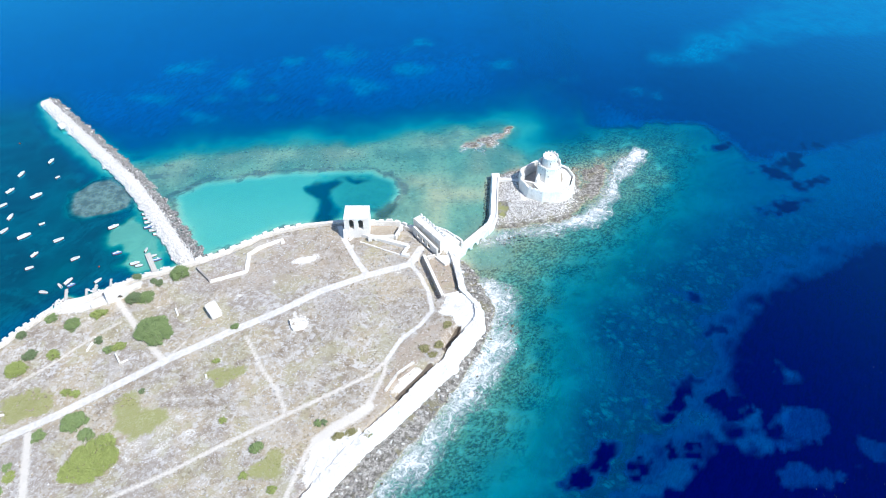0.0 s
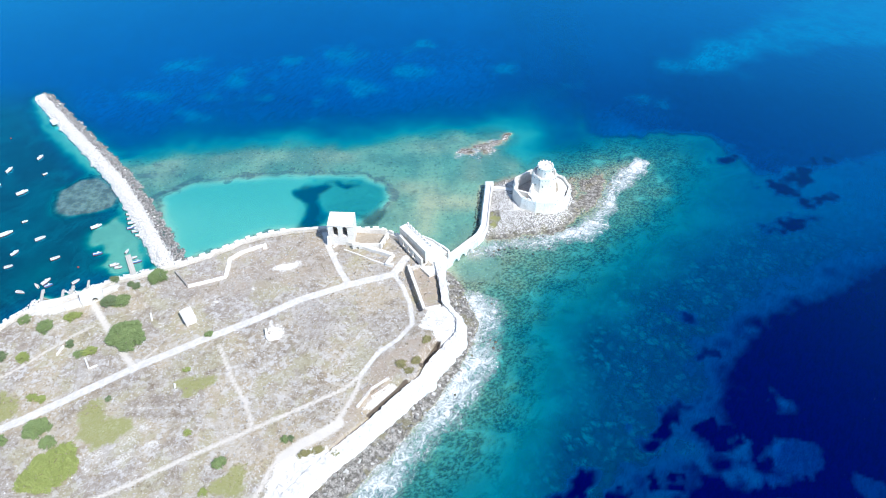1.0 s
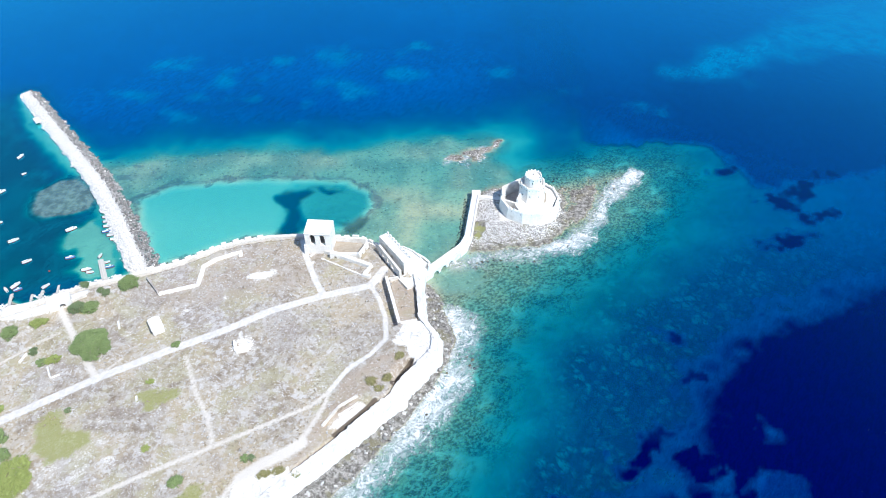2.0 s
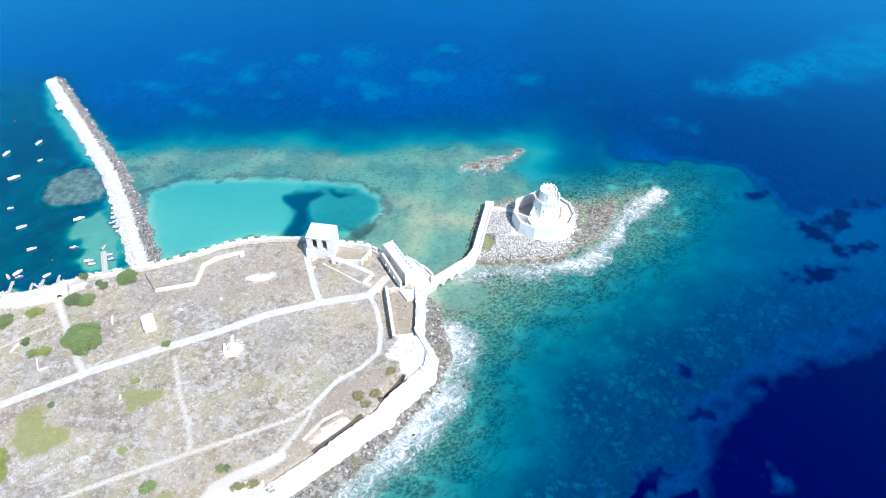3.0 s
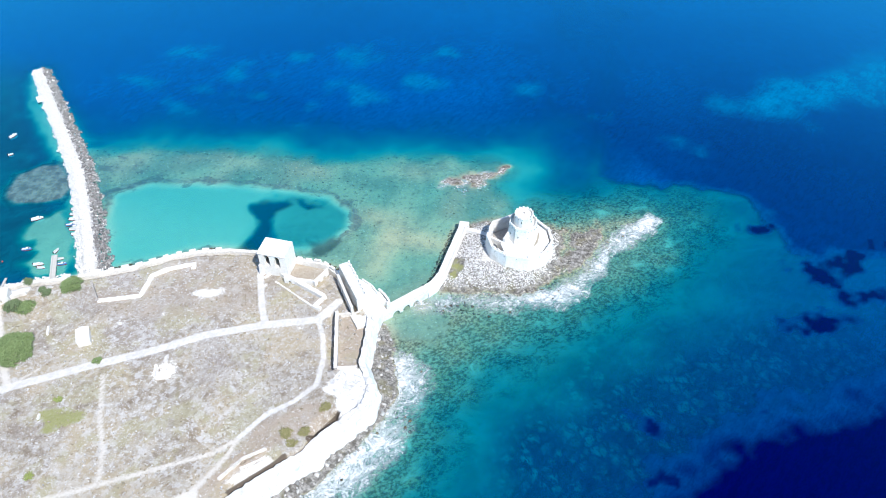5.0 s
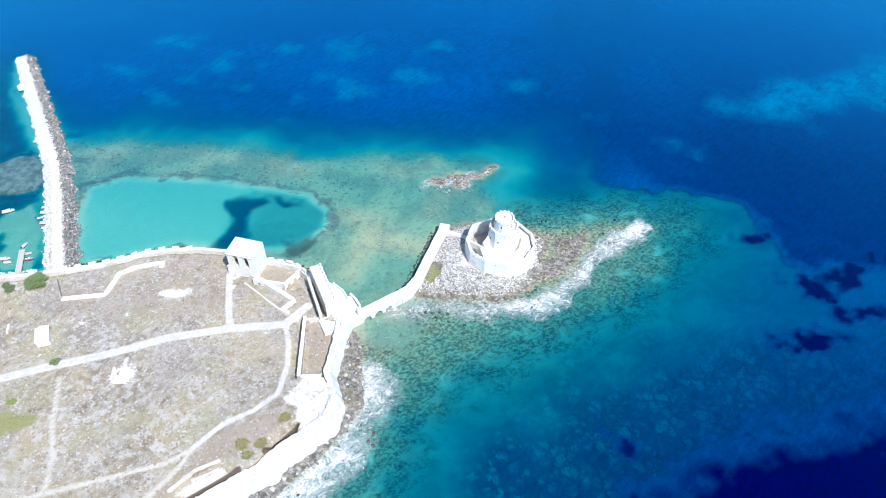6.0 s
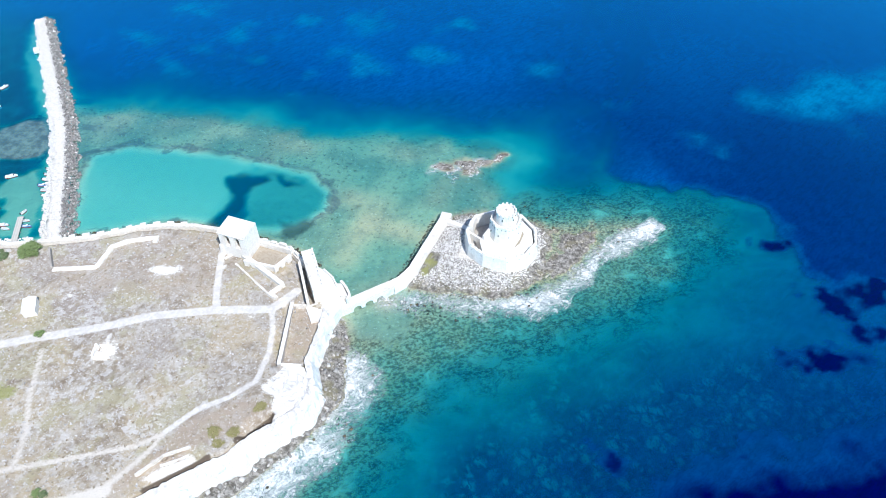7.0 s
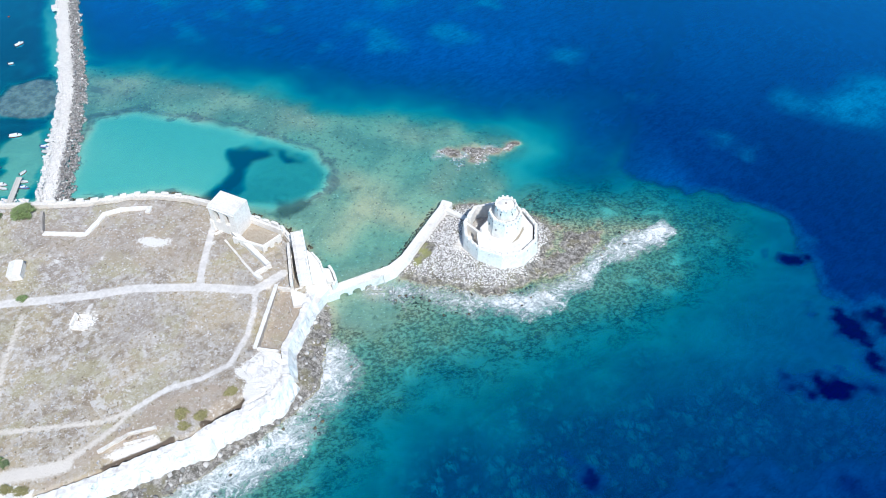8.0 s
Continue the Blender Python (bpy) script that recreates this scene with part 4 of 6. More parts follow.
# ---- masonry helpers ----
def arch_wall(length, height, thick, arches):
    """An upright wall along x with arched openings right through it. arches: (centre, sill, width, spring)."""
    bm = bmesh.new()
    loops = [[(-length / 2, 0), (length / 2, 0), (length / 2, height), (-length / 2, height)]]
    for c, sill, w, spring in arches:
        r = w / 2
        loops.append([(c - r, sill), (c + r, sill)] + [(c + r * math.cos(a), spring + r * math.sin(a)) for a in np.linspace(0, math.pi, 9)])
    es = []
    for lp in loops:
        vs = [bm.verts.new((x, 0, z)) for x, z in lp]
        es += [bm.edges.new((vs[i], vs[(i + 1) % len(vs)])) for i in range(len(vs))]
    bmesh.ops.triangle_fill(bm, use_beauty=True, edges=es)
    for f in list(bm.faces):
        c = f.calc_center_median()
        for k, (ac, sill, w, spring) in enumerate(arches):
            inside = abs(c.x - ac) < w / 2 and sill < c.z < spring or (c.x - ac) ** 2 + (c.z - spring) ** 2 < (w / 2 * 0.97) ** 2 and c.z >= spring
            if inside:
                bm.faces.remove(f)
                break
    out = bmesh.ops.extrude_face_region(bm, geom=bm.faces[:])
    bmesh.ops.translate(bm, vec=(0, thick, 0), verts=[g for g in out["geom"] if isinstance(g, bmesh.types.BMVert)])
    bmesh.ops.recalc_face_normals(bm, faces=bm.faces[:])
    return bm


def prism(pts, z0, z1, inset=0.0):
    """An upright block over a plan outline, its top drawn in by inset."""
    n = len(pts)
    cx, cy = sum(p[0] for p in pts) / n, sum(p[1] for p in pts) / n
    top = []
    for x, y in pts:
        d = math.hypot(x - cx, y - cy)
        top.append((x - (x - cx) / d * inset, y - (y - cy) / d * inset))
    vs = [(x, y, z0) for x, y in pts] + [(x, y, z1) for x, y in top]
    fs = [tuple(range(n, 2 * n)), tuple(reversed(range(n)))] + [(i, (i + 1) % n, n + (i + 1) % n, n + i) for i in range(n)]
    return vs, fs


def along(path, gap, start=0.0):
    """Evenly spaced places on a plan line: x, y and heading."""
    out, left = [], start
    for (ax, ay), (bx, by) in zip(path, path[1:]):
        L = math.hypot(bx - ax, by - ay)
        while left < L:
            out.append((ax + (bx - ax) * left / L, ay + (by - ay) * left / L, math.atan2(by - ay, bx - ax)))
            left += gap
        left -= L
    return out


def block_mesh(name, size, mat, bevel, seed):
    """A worn masonry block."""
    bm = box(size, (0, 0, 0), bevel, 0, 0.06)
    rnd = random.Random(seed)
    for v in bm.verts:
        v.co += Vector([rnd.uniform(-1, 1) * 0.06 for _ in range(3)])
    me = bpy.data.meshes.new(name)
    bm.to_mesh(me)
    bm.free()
    me.materials.append(mat)
    return me


MERLONS = [block_mesh("merlon", (1.5, 0.8, 1.25), M_PLASTER, 0.08, 1), block_mesh("merlon", (2.3, 0.9, 1.2), M_PLASTER, 0.1, 2), block_mesh("merlon", (0.8, 0.55, 0.9), M_PLASTER, 0.06, 3)]


def place_merlons(parent, spots, which, z_of, off=0.0):
    for x, y, a in spots:
        ob = new("merlon", MERLONS[which])
        ob.parent = parent
        ob.matrix_local = Matrix.Translation((x + off * math.sin(a), y - off * math.cos(a), z_of(x, y))) @ Matrix.Rotation(a + random.uniform(-0.05, 0.05), 4, "Z") @ Matrix.Diagonal(
            (random.uniform(0.8, 1.15), 1, random.uniform(0.75, 1.1), 1))


TILT = lambda x, y: float(tilt(x, y))

# ---- curtain walls of the headland ----
north_wall = thing("wall_north", "bleached limestone curtain wall with worn merlons above the harbour", "wall", kind="structure")
NW = NORTH_EDGE[2:]
part("curtain", loft(NW, [(0.6, -1.5), (0.5, 0.55), (-0.7, 0.6), (-1.0, 0.3), (-1.5, -4.6), (-1.5, -6.5)], TILT, 1.3, 0.10, 3), M_WALL, north_wall)
place_merlons(north_wall, along(NW[0:4], 2.5), 0, lambda x, y: TILT(x, y) + 0.5, -0.1)
place_merlons(north_wall, along(NW[7:13], 4.3, 1.5), 1, lambda x, y: TILT(x, y) + 0.5, -0.2)
place_merlons(north_wall, along(NW[14:], 3.2, 1.0), 1, lambda x, y: TILT(x, y) + 0.5, -0.2)

sea_wall = thing("wall_east", "sun-bleached battered stone sea wall above the surf", "wall", kind="structure")
EW = EAST_EDGE[1:15]
part("rampart", loft(EW[:4], [(0.9, -3.0), (0.9, 0.55), (-0.8, 0.5), (-2.2, -3.6), (-2.6, -6.2)], TILT, 1.0, 0.2, 5), M_CLIFF, sea_wall)
part("rampart", loft(EW[3:], [(0.7, -4.6), (0.6, 0.55), (-1.2, 0.45), (-1.45, 0.0), (-2.2, -3.0), (-3.0, -4.6), (-3.3, -6.6)], TILT, 0.9, 0.26, 6), M_CLIFF, sea_wall)
part("round_bastion", lathe([(3.3, -0.4), (2.9, 1.5), (2.5, 4.0), (2.3, 5.2), (1.9, 5.25), (1.7, 4.9)], 18, (2.3, 140.2)), M_PLASTER, sea_wall, "round battered bastion of pale stone")
part("apron", prism([(1.2, 167.2), (6.5, 168.4), (11.2, 163.4), (11.4, 156), (7.6, 151.6), (4.6, 155.2), (-1.2, 158.4), (-0.2, 163)], 2.5, 6.0, 0.4), M_CLIFF, sea_wall, "bare white rock apron")
part("apron", prism([(-34.6, 107.6), (-29.6, 111.6), (-24.2, 113.4), (-22.5, 111.5), (-29.2, 104), (-34.6, 96.5), (-36.6, 98.5)], 3, 6.3, 0.5), M_CLIFF, sea_wall, "bare white rock apron")

# pit beside the rampart: low inner wall stubs
pit_wall = thing("wall_pit", "low broken stone wall round a sunken ruin floor", "wall", kind="structure")
part("stub", loft([(-17.4, 127.6), (-14, 134.2), (-9, 138.4)], [(0.35, -2.4), (0.3, 0.25), (-0.3, 0.25), (-0.35, -2.4)], TILT, 1.0, 0.1, 8), M_WALL, pit_wall)
part("stub", loft([(-13.6, 131.8), (-8.6, 136.4)], [(0.3, -3.4), (0.25, -0.6), (-0.25, -0.5), (-0.3, -3.4)], TILT, 1.0, 0.12, 9), M_WALL, pit_wall)

# walled yard south of the gate
yard = thing("wall_yard", "straight pale stone yard wall beside a dry yard", "wall", kind="structure")
# west-face shade painted by darker stone; only the coping stays pale
part("yard_wall", loft([(-6.9, 186.6), (-0.1, 166.2)], [(0.5, -2.6), (0.45, 1.05), (-0.45, 1.05), (-0.5, -2.6)], TILT, 1.0, 0.06, 10), M_INNER, yard, "masonry toned dark for its shaded west face")
part("coping", loft([(-6.9, 186.6), (-0.1, 166.2)], [(0.48, 1.0), (0.48, 1.25), (-0.55, 1.25), (-0.55, 1.0)], TILT, 1.0, 0.05, 10), M_PLASTER, yard, "whitened coping")
part("yard_end", loft([(-0.4, 166.6), (5.4, 168.4)], [(0.4, -2), (0.35, 0.5), (-0.35, 0.5), (-0.4, -2)], TILT, 1.0, 0.08, 11), M_PLASTER, yard)
part("yard_end", loft([(-6.4, 186.2), (-2.2, 187.6)], [(0.3, -2), (0.3, 0.5), (-0.3, 0.5), (-0.3, -2)], TILT, 1.0, 0.08, 12), M_WALL, yard)

# zig-zag inner parapet and small field walls
zig = thing("wall_inner", "low whitened zig-zag parapet wall on dry grass", "wall", kind="structure")
part("parapet", loft([(-82.2, 175.5), (-70.2, 180.4), (-71.1, 189.2), (-67.8, 192.8), (-60.2, 197.4), (-59.6, 195.2)], [(0.75, -0.6), (0.7, 0.55), (-0.7, 0.6), (-0.75, -0.6)], TILT, 1.0, 0.12, 13), M_PLASTER, zig)
# this cross wall carries its shade in the stone colour
part("stair", loft([(-88.1, 181.6), (-82.2, 175.5)], [(0.35, -0.6), (0.3, 1.7), (-0.3, 1.7), (-0.35, -0.6)], TILT, 1.2, 0.06, 14), M_INNER, zig, "cross wall toned dark for its shaded face")
gate_walls = thing("wall_gate_ramp", "pale retaining walls of the gate ramp", "wall", kind="structure")
part("retaining", loft([(-35.5, 200.6), (-31.6, 199.4), (-12.9, 191.8)], [(0.8, -1), (0.7, 1.5), (-0.6, 1.6), (-0.7, -1)], TILT, 1.0, 0.07, 15), M_PLASTER, gate_walls)
part("retaining", loft([(-12.6, 192.2), (-14.8, 187.4), (-12.2, 187.0)], [(0.6, -1), (0.5, 1.1), (-0.5, 1.1), (-0.6, -1)], TILT, 1.0, 0.08, 16), M_PLASTER, gate_walls)
part("footing", loft([(-30.8, 195.4), (-22, 191), (-14.6, 187.4)], [(0.35, -0.5), (0.3, 0.35), (-0.3, 0.35), (-0.35, -0.5)], TILT, 1.0, 0.12, 17), M_WALL, gate_walls, "worn stub of an older wall")
part("footing", loft([(-35, 196), (-33.2, 199.3)], [(0.4, -0.5), (0.35, 0.5), (-0.35, 0.5), (-0.4, -0.5)], TILT, 1.0, 0.12, 18), M_WALL, gate_walls)

# ---- gate tower with two arches ----
tower = thing("gate_tower", "white stone gate tower with two tall arched openings", "tower", pose(-31.9, 201.4, 3.4))
gw, gd, gh = 9.2, 6.8, 10.1
ARCH = [(-1.9, 4.4, 1.8, 8.2), (1.5, 4.4, 1.8, 8.2)]
part("front_wall", arch_wall(gw, gh, 1.1, ARCH + [(1.9, 0.05, 1.5, 1.2)]), M_PLASTER, tower).location = (0, -gd / 2, 0)
part("back_wall", arch_wall(gw, gh, 0.9, [(0, 4.6, 1.6, 6.6)]), M_PLASTER, tower).location = (0, gd / 2 - 0.9, 0)
for sx in (-1, 1):
    part("side_wall", box((0.9, gd - 2.02, gh), (sx * (gw / 2 - 0.45), 0.1, 0), 0.03), M_PLASTER, tower)
part("floor_slab", box((gw - 1.82, gd - 2.02, 0.4), (0, 0.1, 4.1)), M_INNER, tower)
part("roof", box((gw - 0.02, gd - 0.02, 0.3), (0, 0, gh + 0.004), 0.06), M_PLASTER, tower)
part("cornice", box((gw + 0.25, 0.3, 0.22), (0, -gd / 2 - 0.155, gh - 0.5), 0.04), M_PLASTER, tower)
part("buttress", box((1.6, 1.4, 4.4), (-4.6, -3.2, 0), 0.08, 0.0, 0.25), M_PLASTER, tower)

# ruined court east of the tower
court = thing("court_ruin", "roofless white stone court with broken window openings", "ruin", pose(-20.3, 199.4, 3.3))
part("south_wall", arch_wall(10.4, 3.2, 0.7, [(-3.4, 0.6, 1.0, 1.5)]), M_PLASTER, court).matrix_local = pose(-2.2, -3.6, 0, 0, 0, 4)
part("east_wall", arch_wall(6.6, 3.6, 0.7, [(-1.4, 0.7, 1.2, 1.7), (1.1, 0.7, 1.2, 1.7)]), M_PLASTER, court).matrix_local = pose(4.1, -0.6, 0, 0, 0, 70)
part("floor", prism([(-7, -3), (3.2, -3), (4.6, 3), (2, 4.4), (-7, 4.6)], 0.3, 1.0), M_EARTH, court, "brown trodden court floor")
part("north_bench", box((11, 0.8, 3.0), (-1.6, 5.0, 0), 0.1, -0.02), M_PLASTER, court)
part("rubble_heap", lathe([(2.6, 0.2), (2.0, 0.8), (1.0, 1.3), (0.3, 1.5)], 9, (7.5, -3.0)), M_SCRUB, court, "brown soil heap")

# ---- sea gatehouse ----
house = thing("sea_gatehouse", "long white sea gatehouse with crenellated roof edge", "gatehouse", pose(-4.9, 196.3, 1.5, 0, 0, -51))
part("front_wall", arch_wall(16.0, 8.8, 0.9, [(-3.4, 4.6, 0.8, 5.8), (0.2, 4.4, 0.8, 5.6), (6.2, 0.4, 2.0, 3.0)]), M_WALL, house).location = (0, -1.5, 0)
part("back_wall", box((16.0, 0.8, 8.8), (0, 1.6, 0), 0.04), M_PLASTER, house)
for sx in (-1, 1):
    part("end_wall", box((0.9, 1.78, 8.8), (sx * 7.55, 0.3, 0), 0.02), M_PLASTER, house)
part("roof", box((14.1, 1.78, 0.35), (0, 0.3, 8.2)), M_PLASTER, house, "flat pale roof deck")
for i in range(9):
    ob = new("merlon", MERLONS[2])
    ob.parent = house
    ob.matrix_local = pose(-7.2 + i * 1.78, 1.75, 8.75, 0, 0, random.uniform(-3, 3))
part("seaward_wing", prism([(-2.4, 2.02), (7.98, 2.02), (7.98, 5.9), (3.4, 5.4), (-0.4, 3.7)], -1.5, 6.6, 0.15), M_PLASTER, house, "white seaward wing widening to the south")
for x0, y0, x1, y1 in ((-0.3, 3.45, 3.4, 5.1), (3.5, 5.15, 7.8, 5.6)):
    for i in range(4):
        f = (i + 0.3) / 4
        ob = new("merlon", MERLONS[2])
        ob.parent = house
        ob.matrix_local = pose(x0 + (x1 - x0) * f, y0 + (y1 - y0) * f, 6.5, 0, 0, math.degrees(math.atan2(y1 - y0, x1 - x0)))
part("sea_terrace", prism([(2.6, 5.5), (7.98, 5.95), (8.8, 8.0), (3.4, 7.4)], -2.0, 3.4, 0.1), M_PLASTER, house, "narrow seaward terrace")
part("outwork", loft([(2.6, 7.4), (5.6, 8.3), (8.6, 8.5), (10.0, 7.4)], [(0.4, -4), (0.35, 0.0), (-0.35, 0.0), (-0.4, -4)], lambda x, y: 3.9, 0.8, 0.06, 23), M_PLASTER, house, "bowed seaward parapet")
part("arcade", arch_wall(15, 4.2, 0.8, [(-4.4, 0.2, 2.2, 2.0), (-1.2, 0.2, 2.2, 2.0), (2.2, 0.2, 2.4, 2.0)]), M_WALL, house, "lower arcade of three arches").matrix_local = pose(1.4, -3.5, 2.7, 0, 0, -3)
# the gap's shadow is deepened by a darker stone colour
part("stair_ramp", prism([(-6.0, -2.5), (7.9, -2.9), (7.9, -1.52), (-6.0, -1.52)], -1.0, 0.9), M_INNER, house, "ramp between the arcade and the gatehouse, toned dark for shade")
part("landing", prism([(8.05, -4.4), (14.0, -4.2), (14.8, 2.4), (12.4, 4.4), (10.4, 6.4), (8.05, 5.8)], -1.0, 3.3, 0.1), M_PLASTER, house, "white landing at the head of the causeway")

# ---- causeway with arches ----
cause = thing("causeway", "pale stone causeway bridge with low arches and parapets", "causeway")
BA, BB = Vector((5.2, 191.6)), Vector((16.2, 204.4))
bl, ba = (BB - BA).length, math.atan2(BB.y - BA.y, BB.x - BA.x)
mid = (BA + BB) / 2
for off in (-1.5, 1.05):
    q = part("spandrel", arch_wall(bl, 3.3, 0.5, [(-3.6, 0.1, 2.6, 0.7), (0.2, 0.1, 2.6, 0.7), (3.8, 0.1, 2.2, 0.7)]), M_WALL, cause)
    q.matrix_local = Matrix.Translation((mid.x, mid.y, -0.3)) @ Matrix.Rotation(ba, 4, "Z") @ Matrix.Translation((0, off, 0))
q = part("deck", box((bl, 2.08, 0.5), (0, 0, 0)), M_PLASTER, cause)
q.matrix_local = Matrix.Translation((mid.x, mid.y, 2.2)) @ Matrix.Rotation(ba, 4, "Z")
CP = [(16.2, 204.4), (18.3, 207.4), (19.8, 212), (20.3, 219), (20.9, 227), (21.6, 236.5)]
part("embankment", loft(CP, [(1.7, -3.2), (1.4, 0.0), (1.35, 0.6), (0.95, 0.6), (0.9, 0.1), (-0.85, 0.1), (-0.9, 0.55), (-1.3, 0.55), (-1.4, 0.0), (-2.0, -3.2)], lambda x, y: 2.5, 1.2, 0.06, 20), M_PLASTER, cause)
part("head_block", box((3.4, 2.2, 2.9), (21.7, 236.9, 0.3), 0.2, 0.05), M_PLASTER, cause, "squared end pier")
part("isle_path", loft([(22.6, 235.0), (28.0, 234.2), (31.6, 233.6)], [(0.8, -2), (0.7, 0.2), (-0.7, 0.2), (-0.8, -2)], lambda x, y: 2.6, 1.0, 0.1, 21), M_PLASTER, cause, "white stone footway across the islet")

# ---- the octagonal keep on its islet ----
keep = thing("island_keep", "white octagonal two-tier stone keep inside a low ring wall", "fortress tower")
KC = (42.6, 231.8)
RINGW = [(32.0, 235.5), (31.6, 228.5), (34.2, 223.4), (39.4, 220.9), (46.2, 221.2), (51.0, 224.8), (52.8, 230.6), (51.0, 236.2), (45.8, 240.2), (38.2, 240.6), (32.0, 235.5), (31.55, 229)]
part("ring_wall", loft(RINGW[:11], [(0.95, -5.6), (0.45, 0.0), (-0.45, 0.0), (-0.45, -5.6)], lambda x, y: 7.3, 1.6, 0.07, 22), M_PLASTER, keep, "battered ring wall of pale stone")
for x, y, a in along(RINGW[2:10], 1.75, 0.6):
    ob = new("merlon", MERLONS[2])
    ob.parent = keep
    ob.matrix_local = Matrix.Translation((x, y, 7.2)) @ Matrix.Rotation(a, 4, "Z") @ Matrix.Diagonal((random.uniform(0.9, 1.2), 1, random.uniform(0.45, 0.8), 1))
part("platform", prism([(38.6, 222.0), (46, 222.3), (50.3, 225.6), (51.9, 230.8), (50.2, 235.7), (45.4, 239.4), (41.4, 239.7), (40.4, 236), (37.2, 230.4), (36.4, 226.2)], 1.6, 6.7), M_PLASTER, keep, "pale paved platform")
# court floor uses the dark stone copy, so its shade is partly painted
part("court_floor", prism([(32.6, 229), (36.9, 226.3), (37.6, 230.5), (40.6, 236), (41.2, 239.6), (38.4, 239.8), (32.6, 235.2)], 1.2, 2.7), M_INNER, keep, "sunken court floor toned dark for shade")
STAIR = ((37.3, 227.0), (38.9, 230.6), (39.9, 235.6))
part("stair_wall", loft(STAIR, [(0.45, -9), (0.4, 0.0), (-0.4, 0.0), (-0.45, -9)], lambda x, y: 8.4 + 0.45 * (y - 227.0), 1.0, 0.06, 24), M_PLASTER, keep, "tall wedge-shaped stair wall of the court")
part("corner_pier", box((1.5, 2.6, 6.6), (32.1, 231.2, 1.8), 0.12, 0.05, 0.08), M_PLASTER, keep, "stub of a taller pier on the ring wall")
part("court_wall", arch_wall(5.6, 4.4, 0.7, [(0.2, 0.2, 1.5, 1.6)]), M_PLASTER, keep, "court cross wall with an arch").matrix_local = Matrix.Translation((34.2, 227.6, 2.4)) @ Matrix.Rotation(radians(-20), 4, "Z")
ph = radians(22.5)
lower = part("lower_stage", lathe([(5.3, 2.0), (5.15, 7.0), (4.7, 12.6), (4.82, 12.75), (4.82, 13.2), (4.3, 13.2), (4.3, 12.5)], 8, KC, ph), M_PLASTER, keep, "octagonal lower storey with corbelled parapet")
for i in range(24):
    a = ph + 2 * math.pi * (i + 0.5) / 24
    rr = 4.55 * math.cos(math.pi / 8) / math.cos(((a - ph) % (math.pi / 4)) - math.pi / 8)
    ob = new("merlon", MERLONS[2])
    ob.parent = keep
    fa = ph + (math.floor((a - ph) / (math.pi / 4)) + 0.5) * math.pi / 4
    ob.matrix_local = Matrix.Translation((KC[0] + rr * math.cos(a), KC[1] + rr * math.sin(a), 13.1)) @ Matrix.Rotation(fa + math.pi / 2, 4, "Z") @ Matrix.Diagonal((0.75, 0.85, 0.65, 1))
part("upper_stage", lathe([(3.25, 12.3), (3.0, 15.9), (3.1, 16.05), (3.1, 16.45), (2.65, 16.45), (2.65, 16.0)], 16, KC, ph), M_PLASTER, keep, "upper drum with parapet")
part("dome", lathe([(2.62, 15.9), (2.4, 16.2), (1.9, 16.45), (1.1, 16.65), (0.35, 16.7)], 20, KC), M_PLASTER, keep, "low whitened dome")
part("finial", lathe([(0.3, 16.7), (0.28, 17.0), (0.1, 17.1)], 8, KC), M_INNER, keep)
for i in range(14):
    a = 2 * math.pi * i / 14
    ob = new("merlon", MERLONS[2])
    ob.parent = keep
    ob.matrix_local = Matrix.Translation((KC[0] + 2.9 * math.cos(a), KC[1] + 2.88 * math.sin(a), 16.4)) @ Matrix.Rotation(a + math.pi / 2, 4, "Z") @ Matrix.Diagonal((0.7, 0.8, 0.65, 1))
for a, z in ((-100, 9.4), (-60, 9.2), (-140, 9.2), (-15, 9.0), (-95, 14.6), (-30, 14.5)):
    r = 4.62 if z < 12 else 3.06
    ob = part("window", box((0.3, 0.3, 0.6), (0, 0, 0), 0.03), M_GLASS_SHADE, keep, "small dark window slit")
    ob.matrix_local = Matrix.Translation((KC[0] + r * math.cos(radians(a)), KC[1] + r * math.sin(radians(a)), z)) @ Matrix.Rotation(radians(a + 90), 4, "Z")

# dark boxes added in place of the shade between the keep's merlons
def shade_block(parent, x, y, z, a, w=0.17, h=0.24):
    ob = part("shade_block", SHADE_MESH, M_GLASS_SHADE, parent)
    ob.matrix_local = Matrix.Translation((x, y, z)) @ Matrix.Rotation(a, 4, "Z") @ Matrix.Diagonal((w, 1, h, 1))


SHADE_MESH = block_mesh("shade_block", (1.0, 0.3, 1.0), M_GLASS_SHADE, 0.0, 5)
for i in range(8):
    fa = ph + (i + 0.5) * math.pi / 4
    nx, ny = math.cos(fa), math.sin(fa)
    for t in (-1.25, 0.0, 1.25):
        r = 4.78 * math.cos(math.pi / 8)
        shade_block(keep, KC[0] + nx * r - ny * t, KC[1] + ny * r + nx * t, 12.15, fa + math.pi / 2)
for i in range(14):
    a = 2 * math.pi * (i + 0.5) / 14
    shade_block(keep, KC[0] + 3.1 * math.cos(a), KC[1] + 3.05 * math.sin(a), 15.95, a + math.pi / 2, 0.16, 0.22)
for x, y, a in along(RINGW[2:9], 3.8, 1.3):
    shade_block(keep, x + 0.42 * math.sin(a), y - 0.42 * math.cos(a), 6.3, a, 0.22, 0.28)
part("olive_patch", prism([(47.0, 226.9), (48.2, 229.2), (48.3, 233.2), (47.6, 234.8), (47.7, 231.0)], 6.6, 6.76), M_SCRUB, keep, "olive strip at the foot of the tower")

# ---- small buildings on the headland ----
hut = thing("stone_hut", "small white stone hut with a low gabled roof", "hut", pose(-77.3, 160.9, 3.4, 0, 0, -54))
bm = bmesh.new()
